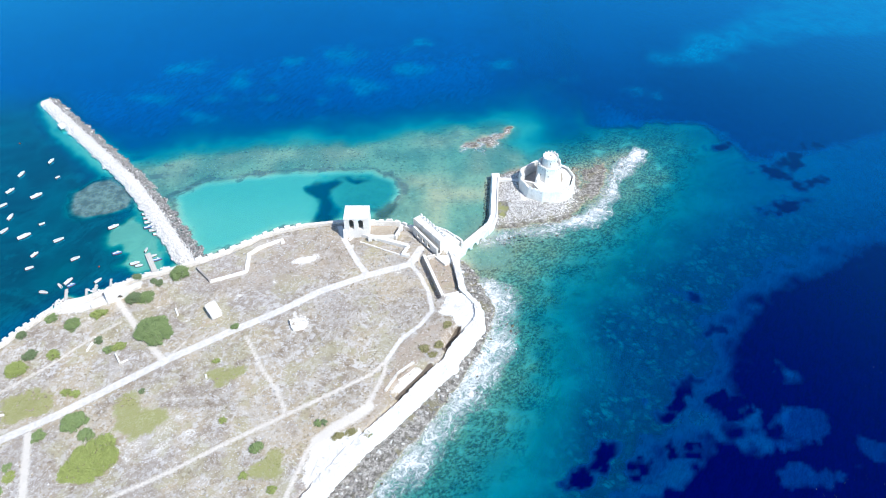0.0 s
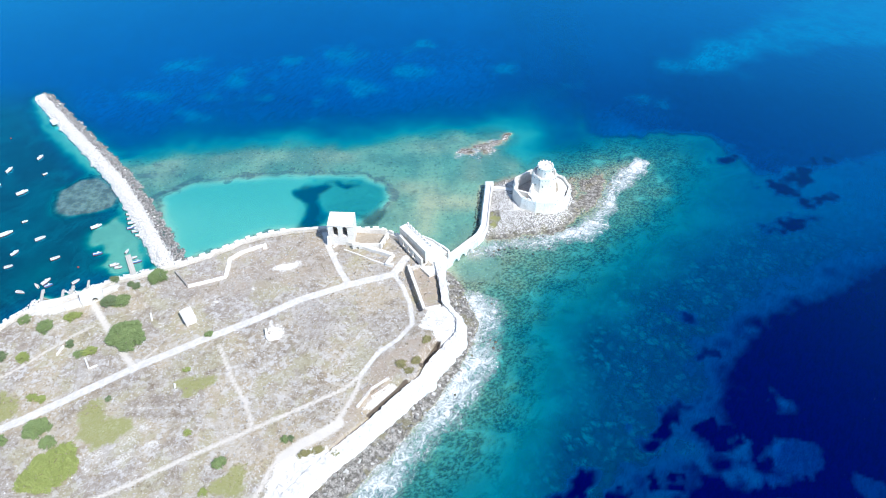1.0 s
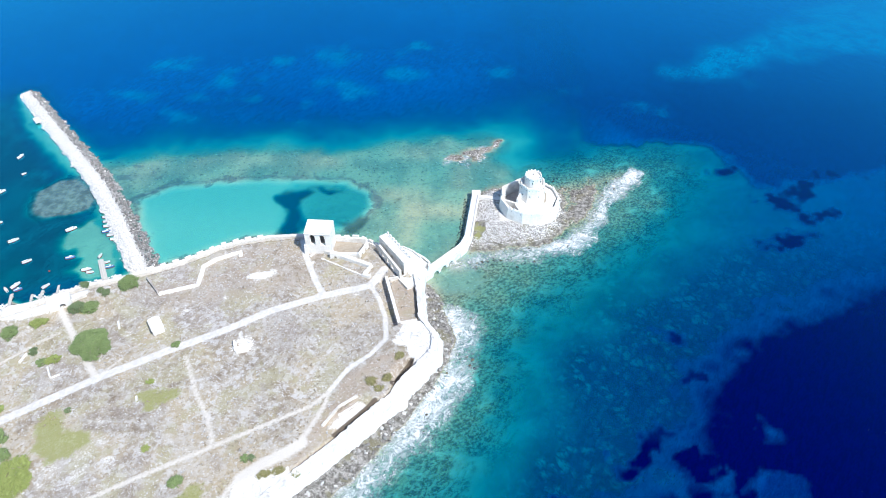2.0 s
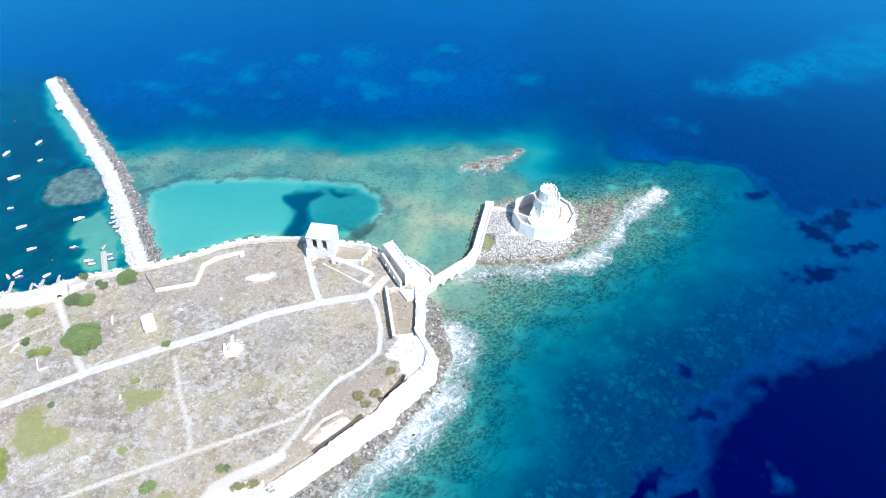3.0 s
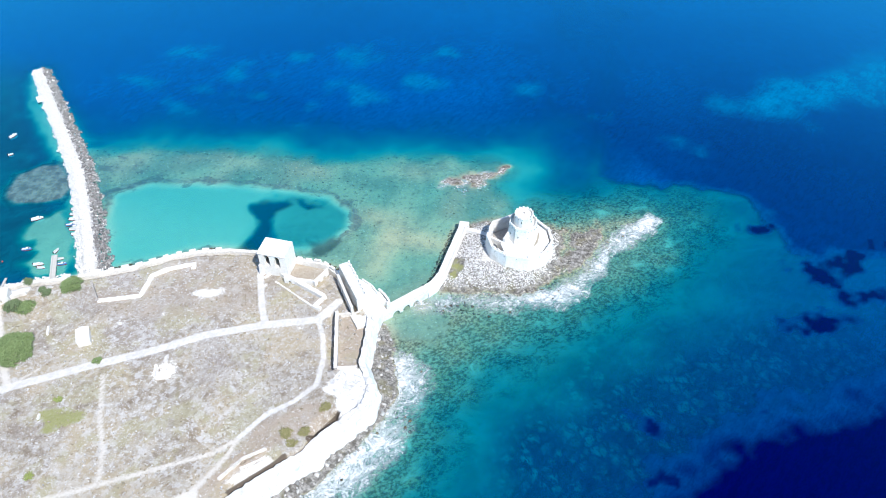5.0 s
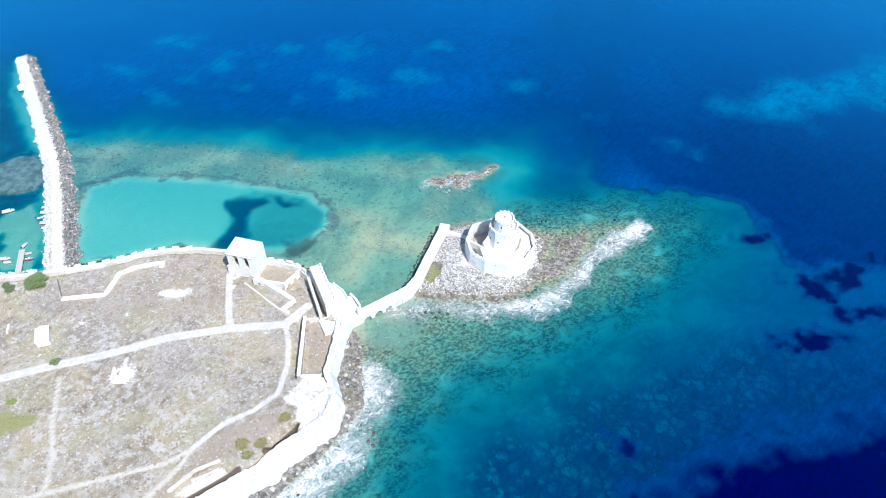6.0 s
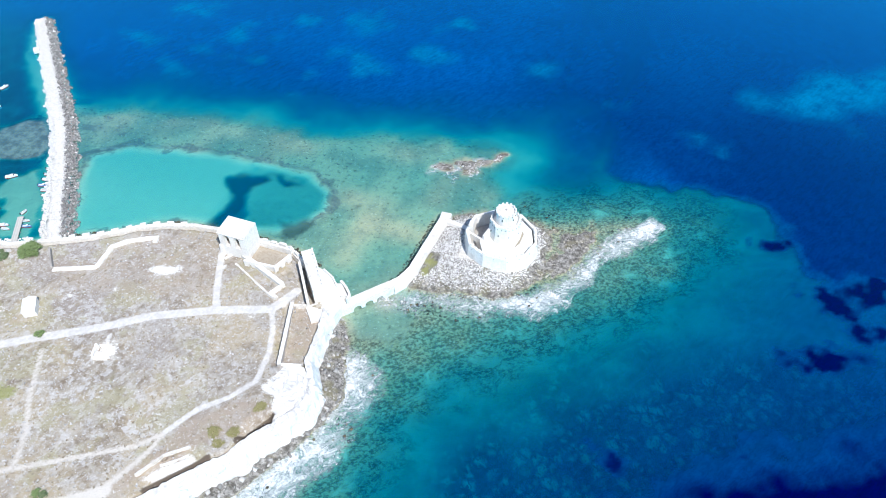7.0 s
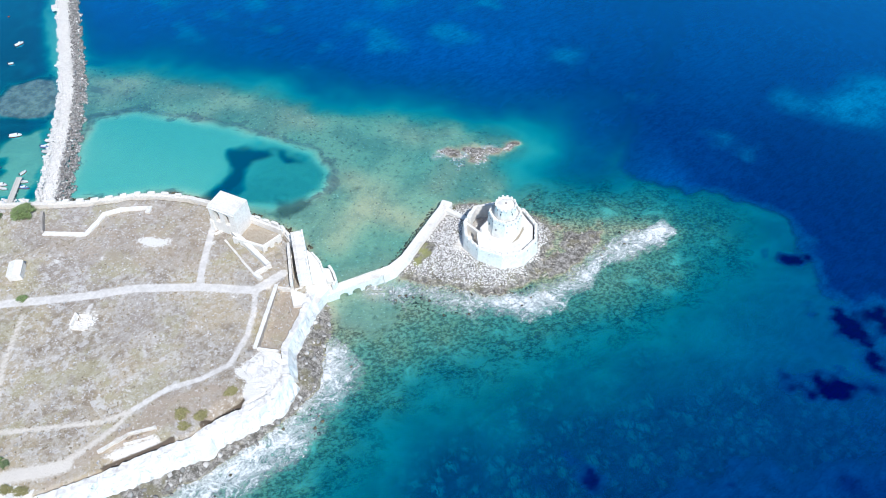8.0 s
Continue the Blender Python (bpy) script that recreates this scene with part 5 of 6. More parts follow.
bm_box(bm, (5.4, 3.6, 2.4), (0, 0, 0), 0.06)
part("walls", bm, M_PLASTER, hut)
vs = [(-2.8, -1.95, 2.36), (2.8, -1.95, 2.36), (2.8, 1.95, 2.36), (-2.8, 1.95, 2.36), (-2.8, 0, 3.0), (2.8, 0, 3.0)]
part("roof", (vs, [(0, 1, 5, 4), (2, 3, 4, 5), (0, 4, 3), (1, 2, 5), (3, 2, 1, 0)]), M_PLASTER, hut)
part("door", box((0.9, 0.12, 1.7), (0.4, -1.84, 0.02), 0.02), M_GLASS_SHADE, hut, "dark doorway")
part("chimney", box((0.6, 0.6, 1.4), (-3.1, 0.6, 0), 0.05), M_PLASTER, hut)

ruin = thing("chapel_ruin", "roofless pale stone ruin with broken walls and rubble", "ruin", pose(-47.6, 155.0, 4.3, 0, 0, 20))
part("wall", loft([(-2.4, -2.0), (0.2, -2.1), (2.2, -1.8)], [(0.3, -0.4), (0.25, 0.7), (-0.25, 0.7), (-0.3, -0.4)], lambda x, y: 0.35 - 0.25 * x * 0.3, 0.6, 0.12, 41), M_PLASTER, ruin)
part("wall", loft([(-2.5, -1.6), (-2.6, 0.4), (-2.3, 2.2)], [(0.3, -0.4), (0.25, 1.3), (-0.25, 1.3), (-0.3, -0.4)], lambda x, y: 0.1 + 0.1 * y, 0.6, 0.12, 42), M_PLASTER, ruin)
part("wall", loft([(-1.8, 2.2), (1.4, 2.0), (2.4, 0.4)], [(0.3, -0.4), (0.25, 0.6), (-0.25, 0.6), (-0.3, -0.4)], lambda x, y: 0.15, 0.6, 0.14, 43), M_PLASTER, ruin)
rq = random.Random(44)
tagged(part("rubble", scatter("rubble", ROCKS, [(rq.gauss(0.3, 1.6), rq.gauss(0.2, 1.4), 0.1) for _ in range(160)], RNG.uniform(0.12, 0.4, 160), M_ROCK, 0.5), M_ROCK, ruin, "white tumbled blocks"), kind="stuff")

low = thing("ruin_stub", "low white ruin walls in scrub", "ruin", pose(-103.6, 141.4, 3.2, 0, 0, -55))
part("wall", box((4.2, 0.5, 1.3), (0, 0, 0), 0.08), M_PLASTER, low)
part("wall", box((0.5, 2.4, 0.7), (2.1, 1.4, 0), 0.08), M_PLASTER, low)
for x, y, a, L in ((-114.5, 146.5, 80, 4.0), (-90.2, 161.5, 118, 3.4), (-73.4, 133.8, 110, 1.8), (-113.5, 149.5, 115, 2.2), (-132, 120.5, 10, 2.2)):
    st = thing("wall_stub", "short stub of whitened dry stone wall", "ruin", pose(x, y, TILT(x, y) - 0.15, 0, 0, a), group="wall stubs")
    part("stub", block_mesh("stub", (L, 0.6, 0.8), M_PLASTER, 0.1, int(x)), M_PLASTER, st)

# ---- gate on the harbour side ----
gate = thing("harbour_gate", "whitewashed low gate block with a dark arched doorway above the quay", "gatehouse", pose(-112.6, 168.6, 3.0, 0, 0, 32))
part("front_wall", arch_wall(7.2, 3.1, 0.7, [(0.6, 0.25, 1.7, 1.3)]), M_PLASTER, gate).location = (0, -2.0, 0)
part("back_wall", arch_wall(7.2, 3.1, 0.6, [(0.6, 0.25, 1.7, 1.3)]), M_PLASTER, gate).location = (0, 1.4, 0)
for sx in (-1, 1):
    part("side_wall", box((0.7, 2.66, 3.1), (sx * 3.25, 0.05, 0), 0.03), M_PLASTER, gate)
part("roof", box((7.1, 3.9, 0.25), (0, 0, 3.104), 0.05), M_PLASTER, gate)
part("wing_wall", box((5.4, 0.7, 1.6), (-6.2, -0.6, 0), 0.08), M_PLASTER, gate)
part("wing_wall", box((4.6, 0.7, 1.4), (5.8, -0.2, 0), 0.08, 0.1), M_PLASTER, gate)

# ---- mole ----
mole = thing("mole", "rubble mound breakwater of pale boulders with a white crest", "breakwater")
MZ = lambda x, y: 0.0
part("core", loft(MOLE_AXIS[::-1], [(4.4, -1.2), (2.2, 1.1), (1.2, 1.6), (-1.6, 1.65), (-2.4, 1.1), (-4.6, -1.2)], MZ, 1.6, 0.22, 30), M_MOLE, mole)
part("end_cap", lathe([(4.4, -1.2), (3.2, 0.2), (1.9, 1.3), (0.8, 1.5)], 9, (-187, 294)), M_MOLE, mole)
part("landing_slab", box((3.4, 2.4, 1.2), (-172.5, 273.5, 0.8), 0.1, radians(-45)), M_CONCRETE, mole, "square concrete slab")

# ---- quay, jetties ----
quay = thing("pavement_quay", "white stone quay below the harbour wall", "quay", kind="structure")
part("slab", prism([(-135.0, 163.5), (-131.5, 168.2), (-125, 170.4), (-117, 174.8), (-110, 179), (-101, 183.2), (-99, 181.6), (-109.5, 177.6), (-122.4, 168.6), (-133.6, 162)], -0.8, 1.35, 0.2), M_CLIFF, quay)


def jetty(a, b, w, z, label):
    A, B = Vector(a), Vector(b)
    L = (B - A).length
    ob = thing("jetty", label, "jetty", Matrix.Translation((A.x, A.y, z)) @ Matrix.Rotation(math.atan2(B.y - A.y, B.x - A.x), 4, "Z"), "harbour jetties")
    n = max(6, int(L / 0.45))
    for i in range(n):
        part("plank", block_mesh("plank", (L / n - 0.05, w, 0.12), M_PLANK, 0.0, i % 5), M_PLANK, ob).location = ((i + 0.5) * L / n, random.uniform(-0.04, 0.04), 0)
    for i in range(int(L / 2.4) + 1):
        for s in (-1, 1):
            part("pile", lathe([(0.13, -2.4), (0.12, 0.1)], 8, (min(i * 2.4 + 0.2, L - 0.1), s * (w / 2 - 0.18))), M_PLANK, ob)


jetty((-104, 182.1), (-109.8, 192.0), 1.9, 0.95, "long bleached plank jetty beside the mole")
jetty((-131.4, 168.5), (-133.2, 174.1), 1.1, 0.8, "short narrow landing jetty of the quay")
jetty((-124.9, 170.2), (-126.2, 174.4), 0.9, 0.8, "short narrow landing jetty of the quay")
jetty((-122.5, 171.2), (-123.4, 176.4), 1.0, 0.8, "short narrow landing jetty of the quay")
jetty((-118, 175.2), (-119.1, 179.2), 0.8, 0.8, "short narrow landing jetty of the quay")


# ---- scattered nature ----
def sample(n, x0, x1, y0, y1, keep_of, seed):
    """Random plan places, kept by a rule on the fields there."""
    r = np.random.default_rng(seed)
    x, y = r.uniform(x0, x1, n), r.uniform(y0, y1, n)
    F = fields(x[None, :], y[None, :])
    k = keep_of(F, x[None, :], y[None, :], r)[0]
    return x[k], y[k], F["z"][0][k], F


def stuff(name, me, label, category):
    return tagged(new(name, me), label, category, kind="stuff")


def on_terrace(F, x, y):
    return (sdf(x, y, TERRACE) < -1.5) & (F["road"] < -0.2) & (F["bare"] < 0.2) & (F["white"] < -0.5) & (F["sea"] < -1)


def stony(F, x, y, r):
    d = vnoise(x, y, 16, 40) * 0.5 + vnoise(x, y, 6, 41) * 0.5
    return on_terrace(F, x, y) & (F["lawn"] < 0) & (r.uniform(-0.75, 0.75, x.shape) < d + 0.05 - 0.45 * np.clip(F["brown"], 0, 1))


x, y, z, _ = sample(13000, -150, 10, 84, 206, stony, 11)
sz = RNG.uniform(0.07, 0.19, len(x)) * np.where(RNG.random(len(x)) < 0.05, 2.0, 1.0)
stuff("field_stones", scatter("field_stones", PEBBLES, np.stack([x, y, z], 1), sz, M_STONES, 0.35), "pale limestone rubble strewn over dry ground", "stones")


def tuft_template(seed):
    """A low dry bush: short bent blades round a root."""
    r = np.random.default_rng(seed)
    V, F = [], []
    for i in range(9):
        a, l, e = r.uniform(0, 6.28), r.uniform(0.6, 1.0), r.uniform(0.35, 1.2)
        d = np.array((math.cos(a) * math.cos(e), math.sin(a) * math.cos(e), math.sin(e)))
        s = np.array((-math.sin(a), math.cos(a), 0)) * 0.28
        b = len(V)
        V += [d * 0.1 - s * 0.5, d * 0.1 + s * 0.5, d * l * 0.7 + s, d * l * 0.7 - s, d * l]
        F += [(b, b + 1, b + 2), (b, b + 2, b + 3), (b + 3, b + 2, b + 4)]
    return np.array(V), np.array(F)


TUFTS = [tuft_template(i) for i in range(6)]
x, y, z, _ = sample(7000, -150, 10, 84, 206, lambda F, x, y, r: on_terrace(F, x, y) & (r.uniform(-1, 1, x.shape) < vnoise(x, y, 9, 43) + 0.1), 12)
stuff("dry_scrub", scatter("dry_scrub", TUFTS, np.stack([x, y, z - 0.1], 1), RNG.uniform(0.3, 0.65, len(x)), M_SCRUB, 0.6, 0.1), "brown dried thorn scrub and grass tufts", "scrub")
x, y, z, _ = sample(14000, -140, 8, 90, 190, lambda F, x, y, r: on_terrace(F, x, y) & (F["lawn"] > -0.5), 13)
stuff("green_weeds", scatter("green_weeds", TUFTS, np.stack([x, y, z - 0.1], 1), RNG.uniform(0.2, 0.45, len(x)), leaf_mat("weeds", (0.24, 0.26, 0.09), (0.36, 0.35, 0.15)), 0.6, 0.1), "yellow-green weeds in grassy clearings", "weeds")

# cushions of pale spiny scrub between the stones
CUSHION = leaf_mat("grey_cushion_scrub", (0.62, 0.61, 0.61), (0.46, 0.44, 0.42))
x, y, z, _ = sample(12000, -150, 10, 84, 206, lambda F, x, y, r: on_terrace(F, x, y) & (F["lawn"] < 0) & (r.uniform(-1, 1, x.shape) < 0.9 * vnoise(x, y, 18, 71) + 0.7 * vnoise(x, y, 5, 72) - 0.5 * np.clip(F["brown"], 0, 1)), 21)
stuff("cushion_scrub", scatter("cushion_scrub", TUFTS, np.stack([x, y, z - 0.1], 1), 0.25 + 0.6 * RNG.random(len(x)) ** 2, CUSHION, 0.75, 0.15), "low pale grey cushions of spiny scrub", "scrub")

# rocks of the south shore, the reef and the islet
x, y, z, _ = sample(11000, -70, 22, 60, 196, lambda F, x, y, r: (F["sea"] < 0.6) & (sdf(x, y, TERRACE) > 1.9) & (x > -70) & (y < 195) & (sdf(x, y, WATERLINE) > -14), 14)
stuff("shore_rocks", scatter("shore_rocks", ROCKS, np.stack([x, y, z], 1), 0.12 + 0.8 * RNG.random(len(x)) ** 4, M_ROCK_GREY, 0.45), "jagged grey wave-washed rocks below the sea wall", "rocks")
x, y, z, _ = sample(9000, -40, 110, 80, 282, lambda F, x, y, r: (F["sea"] > -0.2) & (F["sea"] < 9) & (F["depth"] < 1.4) & (x - 0.45 * (y - 200) > 12) & (vnoise(x, y, 7, 44) > -0.1), 15)
stuff("reef_rocks", scatter("reef_rocks", ROCKS, np.stack([x, y, np.full(len(x), -0.45)], 1), RNG.uniform(0.25, 0.75, len(x)), M_ROCK_WET, 0.4), "dark wet reef rocks just under the surface", "rocks")
x, y, z, _ = sample(36000, 17, 64, 205, 250, lambda F, x, y, r: (sdf(x, y, KEEP_ISLE) < -1.2) & (r.random(x.shape) < np.clip(-sdf(x, y, KEEP_ISLE) / 5, 0.15, 1)) & (np.hypot(x - 42.5, y - 231) > 8.5) & (F["lawn"] + vnoise(x, y, 2, 49) * 1.5 < -0.4) & (x + vnoise(x, y, 4, 47) * 3 < 54.5), 16)
stuff("islet_rubble", scatter("islet_rubble", ROCKS, np.stack([x, y, z], 1), 0.08 + 0.18 * RNG.random(len(x)) ** 2, M_ROCK, 0.5), "bleached rubble heaped round the keep", "rocks")
x, y, z, _ = sample(9000, 17, 92, 204, 262, lambda F, x, y, r: (sdf(x, y, KEEP_ISLE) > -2.8) & (sdf(x, y, KEEP_ISLE) < 1.8) & (sdf(x, y, WATERLINE) > 3) & (y > 205) | (sdf(x, y, SPIT) < 0) & (vnoise(x, y, 5, 48) + 0.6 * vnoise(x, y, 2.2, 50) - 0.06 * sdf(x, y, SPIT) > 0.55), 17)
stuff("islet_shore_rocks", scatter("islet_shore_rocks", ROCKS, np.stack([x, y, np.maximum(z, -0.3)], 1), 0.10 + 0.5 * RNG.random(len(x)) ** 4, M_ROCK_BROWN, 0.6), "dark weathered rocks along the islet shore", "rocks")
x, y, z, _ = sample(5000, 4, 36, 252, 280, lambda F, x, y, r: (sdf(x, y, OUTER_REEF) < 2.5) & (vnoise(x, y, 5, 46) + 0.7 * vnoise(x, y, 2, 53) - 0.3 * sdf(x, y, OUTER_REEF) > 0.35), 18)
stuff("outer_reef_rocks", scatter("outer_reef_rocks", ROCKS, np.stack([x, y, np.maximum(z, -0.2)], 1), 0.12 + 0.45 * RNG.random(len(x)) ** 2.5, M_ROCK_GREY, 0.65), "bare grey-brown reef awash off the islet", "rocks")


x, y, z, _ = sample(5000, -140, -98, 160, 188, lambda F, x, y, r: (np.abs(F["sea"] + 0.3) < 2.0) & (sdf(x, y, TERRACE) > 1.0) & (vnoise(x, y, 5, 51) > -0.2), 19)
stuff("quay_rubble", scatter("quay_rubble", ROCKS, np.stack([x, y, np.maximum(z, 0.0)], 1), RNG.uniform(0.2, 0.55, len(x)), M_ROCK, 0.3), "white broken blocks along the quay edge", "rocks")
x, y, z, _ = sample(9000, -92, -8, 184, 214, lambda F, x, y, r: (F["sea"] > -2.5) & (F["sea"] < 1.6) & (sdf(x, y, TERRACE) > 1.2) & (vnoise(x, y, 5, 52) > -0.1), 20)
stuff("wall_foot_rocks", scatter("wall_foot_rocks", ROCKS, np.stack([x, y, np.maximum(z, -0.3)], 1), RNG.uniform(0.2, 0.5, len(x)), M_ROCK_WET, 0.35), "dark weedy rocks at the foot of the north wall", "rocks")


CREST = [(15.0, 206.0), (17.0, 209.0), (17.8, 213), (18.2, 219), (18.8, 227), (19.4, 235.5)]
rk = random.Random(31)
spots = [(px - rk.uniform(-0.3, 2.2), py + rk.uniform(-0.6, 0.6), -0.2) for px, py, _ in along(CREST, 0.09)]
stuff("causeway_rocks", scatter("causeway_rocks", ROCKS, spots, RNG.uniform(0.14, 0.42, len(spots)), M_ROCK_WET, 0.5), "dark weedy rocks heaped along the causeway foot", "rocks")
x, y, z, _ = sample(16000, -135, 40, 196, 284, lambda F, x, y, r: (F["turf"] > 0.5) & (F["sea"] > 0.5) & (F["depth"] < 2.5) & (r.uniform(-1, 1, x.shape) < vnoise(x, y, 14, 90) + 0.6 * vnoise(x, y, 5, 91) - 0.1), 23)
stuff("flat_stones", scatter("flat_stones", ROCKS, np.stack([x, y, z], 1), 0.08 + 0.32 * RNG.random(len(x)) ** 4, M_FLAT, 0.6), "small stones and weed tufts on the drowned flats", "stones")


# boulders of the mole: the large ones as pieces, the rest joined
def mole_spots(gap, lo, hi, z_lo, z_hi, seed, end=1e9):
    r = random.Random(seed)
    out = []
    for i, (px, py, a) in enumerate(along(MOLE_AXIS[::-1], gap)):
        if i * gap > end:
            break
        o = r.uniform(lo, hi)
        f = (abs(o) - 2.4) / 4.0
        o *= 1 - 0.3 * min(1, i * gap / 140) + 0.12 * math.sin(i * gap * 0.35) * math.sin(i * gap * 0.9 + lo)
        out.append((px + o * math.sin(a) + r.uniform(-0.4, 0.4), py - o * math.cos(a) + r.uniform(-0.4, 0.4), 1.7 - 1.9 * max(f, 0) + r.uniform(z_lo, z_hi)))
    return out


spots = mole_spots(0.028, -3.4, 2.3, -0.1, 0.3, 1)
part("crest_rubble", scatter("crest_rubble", ROCKS, spots, 0.10 + 0.32 * RNG.random(len(spots)) ** 2, M_MOLE, 0.5), M_MOLE, mole, "white crest rubble")
spots = mole_spots(0.05, -4.4, -2.6, -0.1, 0.3, 2)
part("harbour_rubble", scatter("harbour_rubble", ROCKS, spots, 0.14 + 0.3 * RNG.random(len(spots)) ** 2, M_MOLE, 0.45), M_MOLE, mole)
spots = mole_spots(0.028, 2.2, 6.6, -0.1, 0.35, 3)
part("armour_rubble", scatter("armour_rubble", ROCKS, spots, 0.16 + 0.42 * RNG.random(len(spots)) ** 2, M_ARMOUR, 0.45), M_ARMOUR, mole, "grey seaward armour rock")


# the largest blocks of the mole lie loose on its sides
BOULDERS = []
for i in range(5):
    tv, tf = rock_template(60 + i, 18, 0.8)
    BOULDERS.append(fast_mesh("boulder", tv, tf, M_MOLE if i < 3 else M_ROCK_GREY))
rb = random.Random(9)
for lo, hi, pick in ((-4.6, -2.8, (0, 1, 2)), (3.0, 5.8, (2, 3, 4))):
    for px, py, pz in mole_spots(1.25, lo, hi, 0.0, 0.3, 70 + pick[0]):
        ob = new("boulder", BOULDERS[rb.choice(pick)])
        ob.parent = mole
        ob.matrix_local = Matrix.Translation((px, py, pz)) @ Euler((rb.uniform(-0.4, 0.4), rb.uniform(-0.4, 0.4), rb.uniform(0, 6.28))).to_matrix().to_4x4() @ Matrix.Scale(rb.uniform(0.32, 0.62), 4)


# ---- shrubs ----
def shrub(x, y, r, h, leaf, label, squash=1.0, turn=0.0, seed=1):
    rg = np.random.default_rng(seed)
    z = TILT(x, y) - 0.1
    ob = thing("shrub", label, "shrub", pose(x, y, z, 0, 0, turn), "headland shrubs")
    # stem with a few limbs
    bm = bmesh.new()
    for i in range(5):
        a = i * 1.26 + rg.uniform(-0.3, 0.3)
        L = r * rg.uniform(0.35, 0.6)
        bmesh.ops.create_cone(bm, segments=6, radius1=0.05 + r * 0.025, radius2=0.02, depth=L, cap_ends=True,
                              matrix=Matrix.Rotation(a, 4, "Z") @ Matrix.Rotation(0.8, 4, "Y") @ Matrix.Translation((0, 0, L / 2)))
    part("trunk", bm, M_BARK, ob)
    n = int(min(20000, 520 * r * r * squash + 200))
    lobes = rg.uniform(0, 6.28, 4)
    nc = max(6, int(n / 24))
    # clump centres over an uneven dome
    a = rg.uniform(0, 6.28, nc)
    u = np.sqrt(rg.uniform(0, 1, nc))
    edge = 1 + 0.09 * np.sin(2 * a + lobes[0]) + 0.07 * np.sin(3 * a + lobes[1]) + 0.08 * np.sin(5 * a + lobes[2])
    cx, cy = u * edge * r * np.cos(a), u * edge * r * squash * np.sin(a)
    cz = h * np.sqrt(np.clip(1 - (u * 0.93) ** 2, 0, 1)) * rg.uniform(0.86, 1.03, nc)
    low = rg.random(nc) < 0.25
    cz = np.where(low, cz * rg.uniform(0.2, 0.8, nc), cz)
    c = np.stack([cx, cy, cz], 1)[rg.integers(0, nc, n)]
    p = c + rg.normal(0, 1, (n, 3)) * np.array((0.34, 0.34, 0.2)) * min(1.0, 0.35 + r * 0.16)
    p[:, 2] = np.maximum(p[:, 2], 0.06)
    d = rg.normal(0, 1, (n, 3)) * np.array((1, 1, 0.45))
    d /= np.linalg.norm(d, axis=1)[:, None]
    e = np.cross(d, rg.normal(0, 0.4, (n, 3)) + np.array((0, 0, 1.0)))
    e /= np.linalg.norm(e, axis=1)[:, None]
    s = rg.uniform(0.12, 0.23, (n, 1)) * (0.7 + 0.1 * min(r, 4))
    V = np.stack([p - d * s, p + e * s * 0.55, p + d * s, p - e * s * 0.55], 1).reshape(-1, 3)
    b = np.arange(n)[:, None] * 4
    T = np.vstack([b + np.array((0, 1, 2)), b + np.array((0, 2, 3))])
    part("crown", fast_mesh("crown", V, T, leaf), leaf, ob)
    return ob


G, D, Y, O = M_LEAF, M_LEAF_DARK, M_LEAF_LIME, M_LEAF_OLIVE
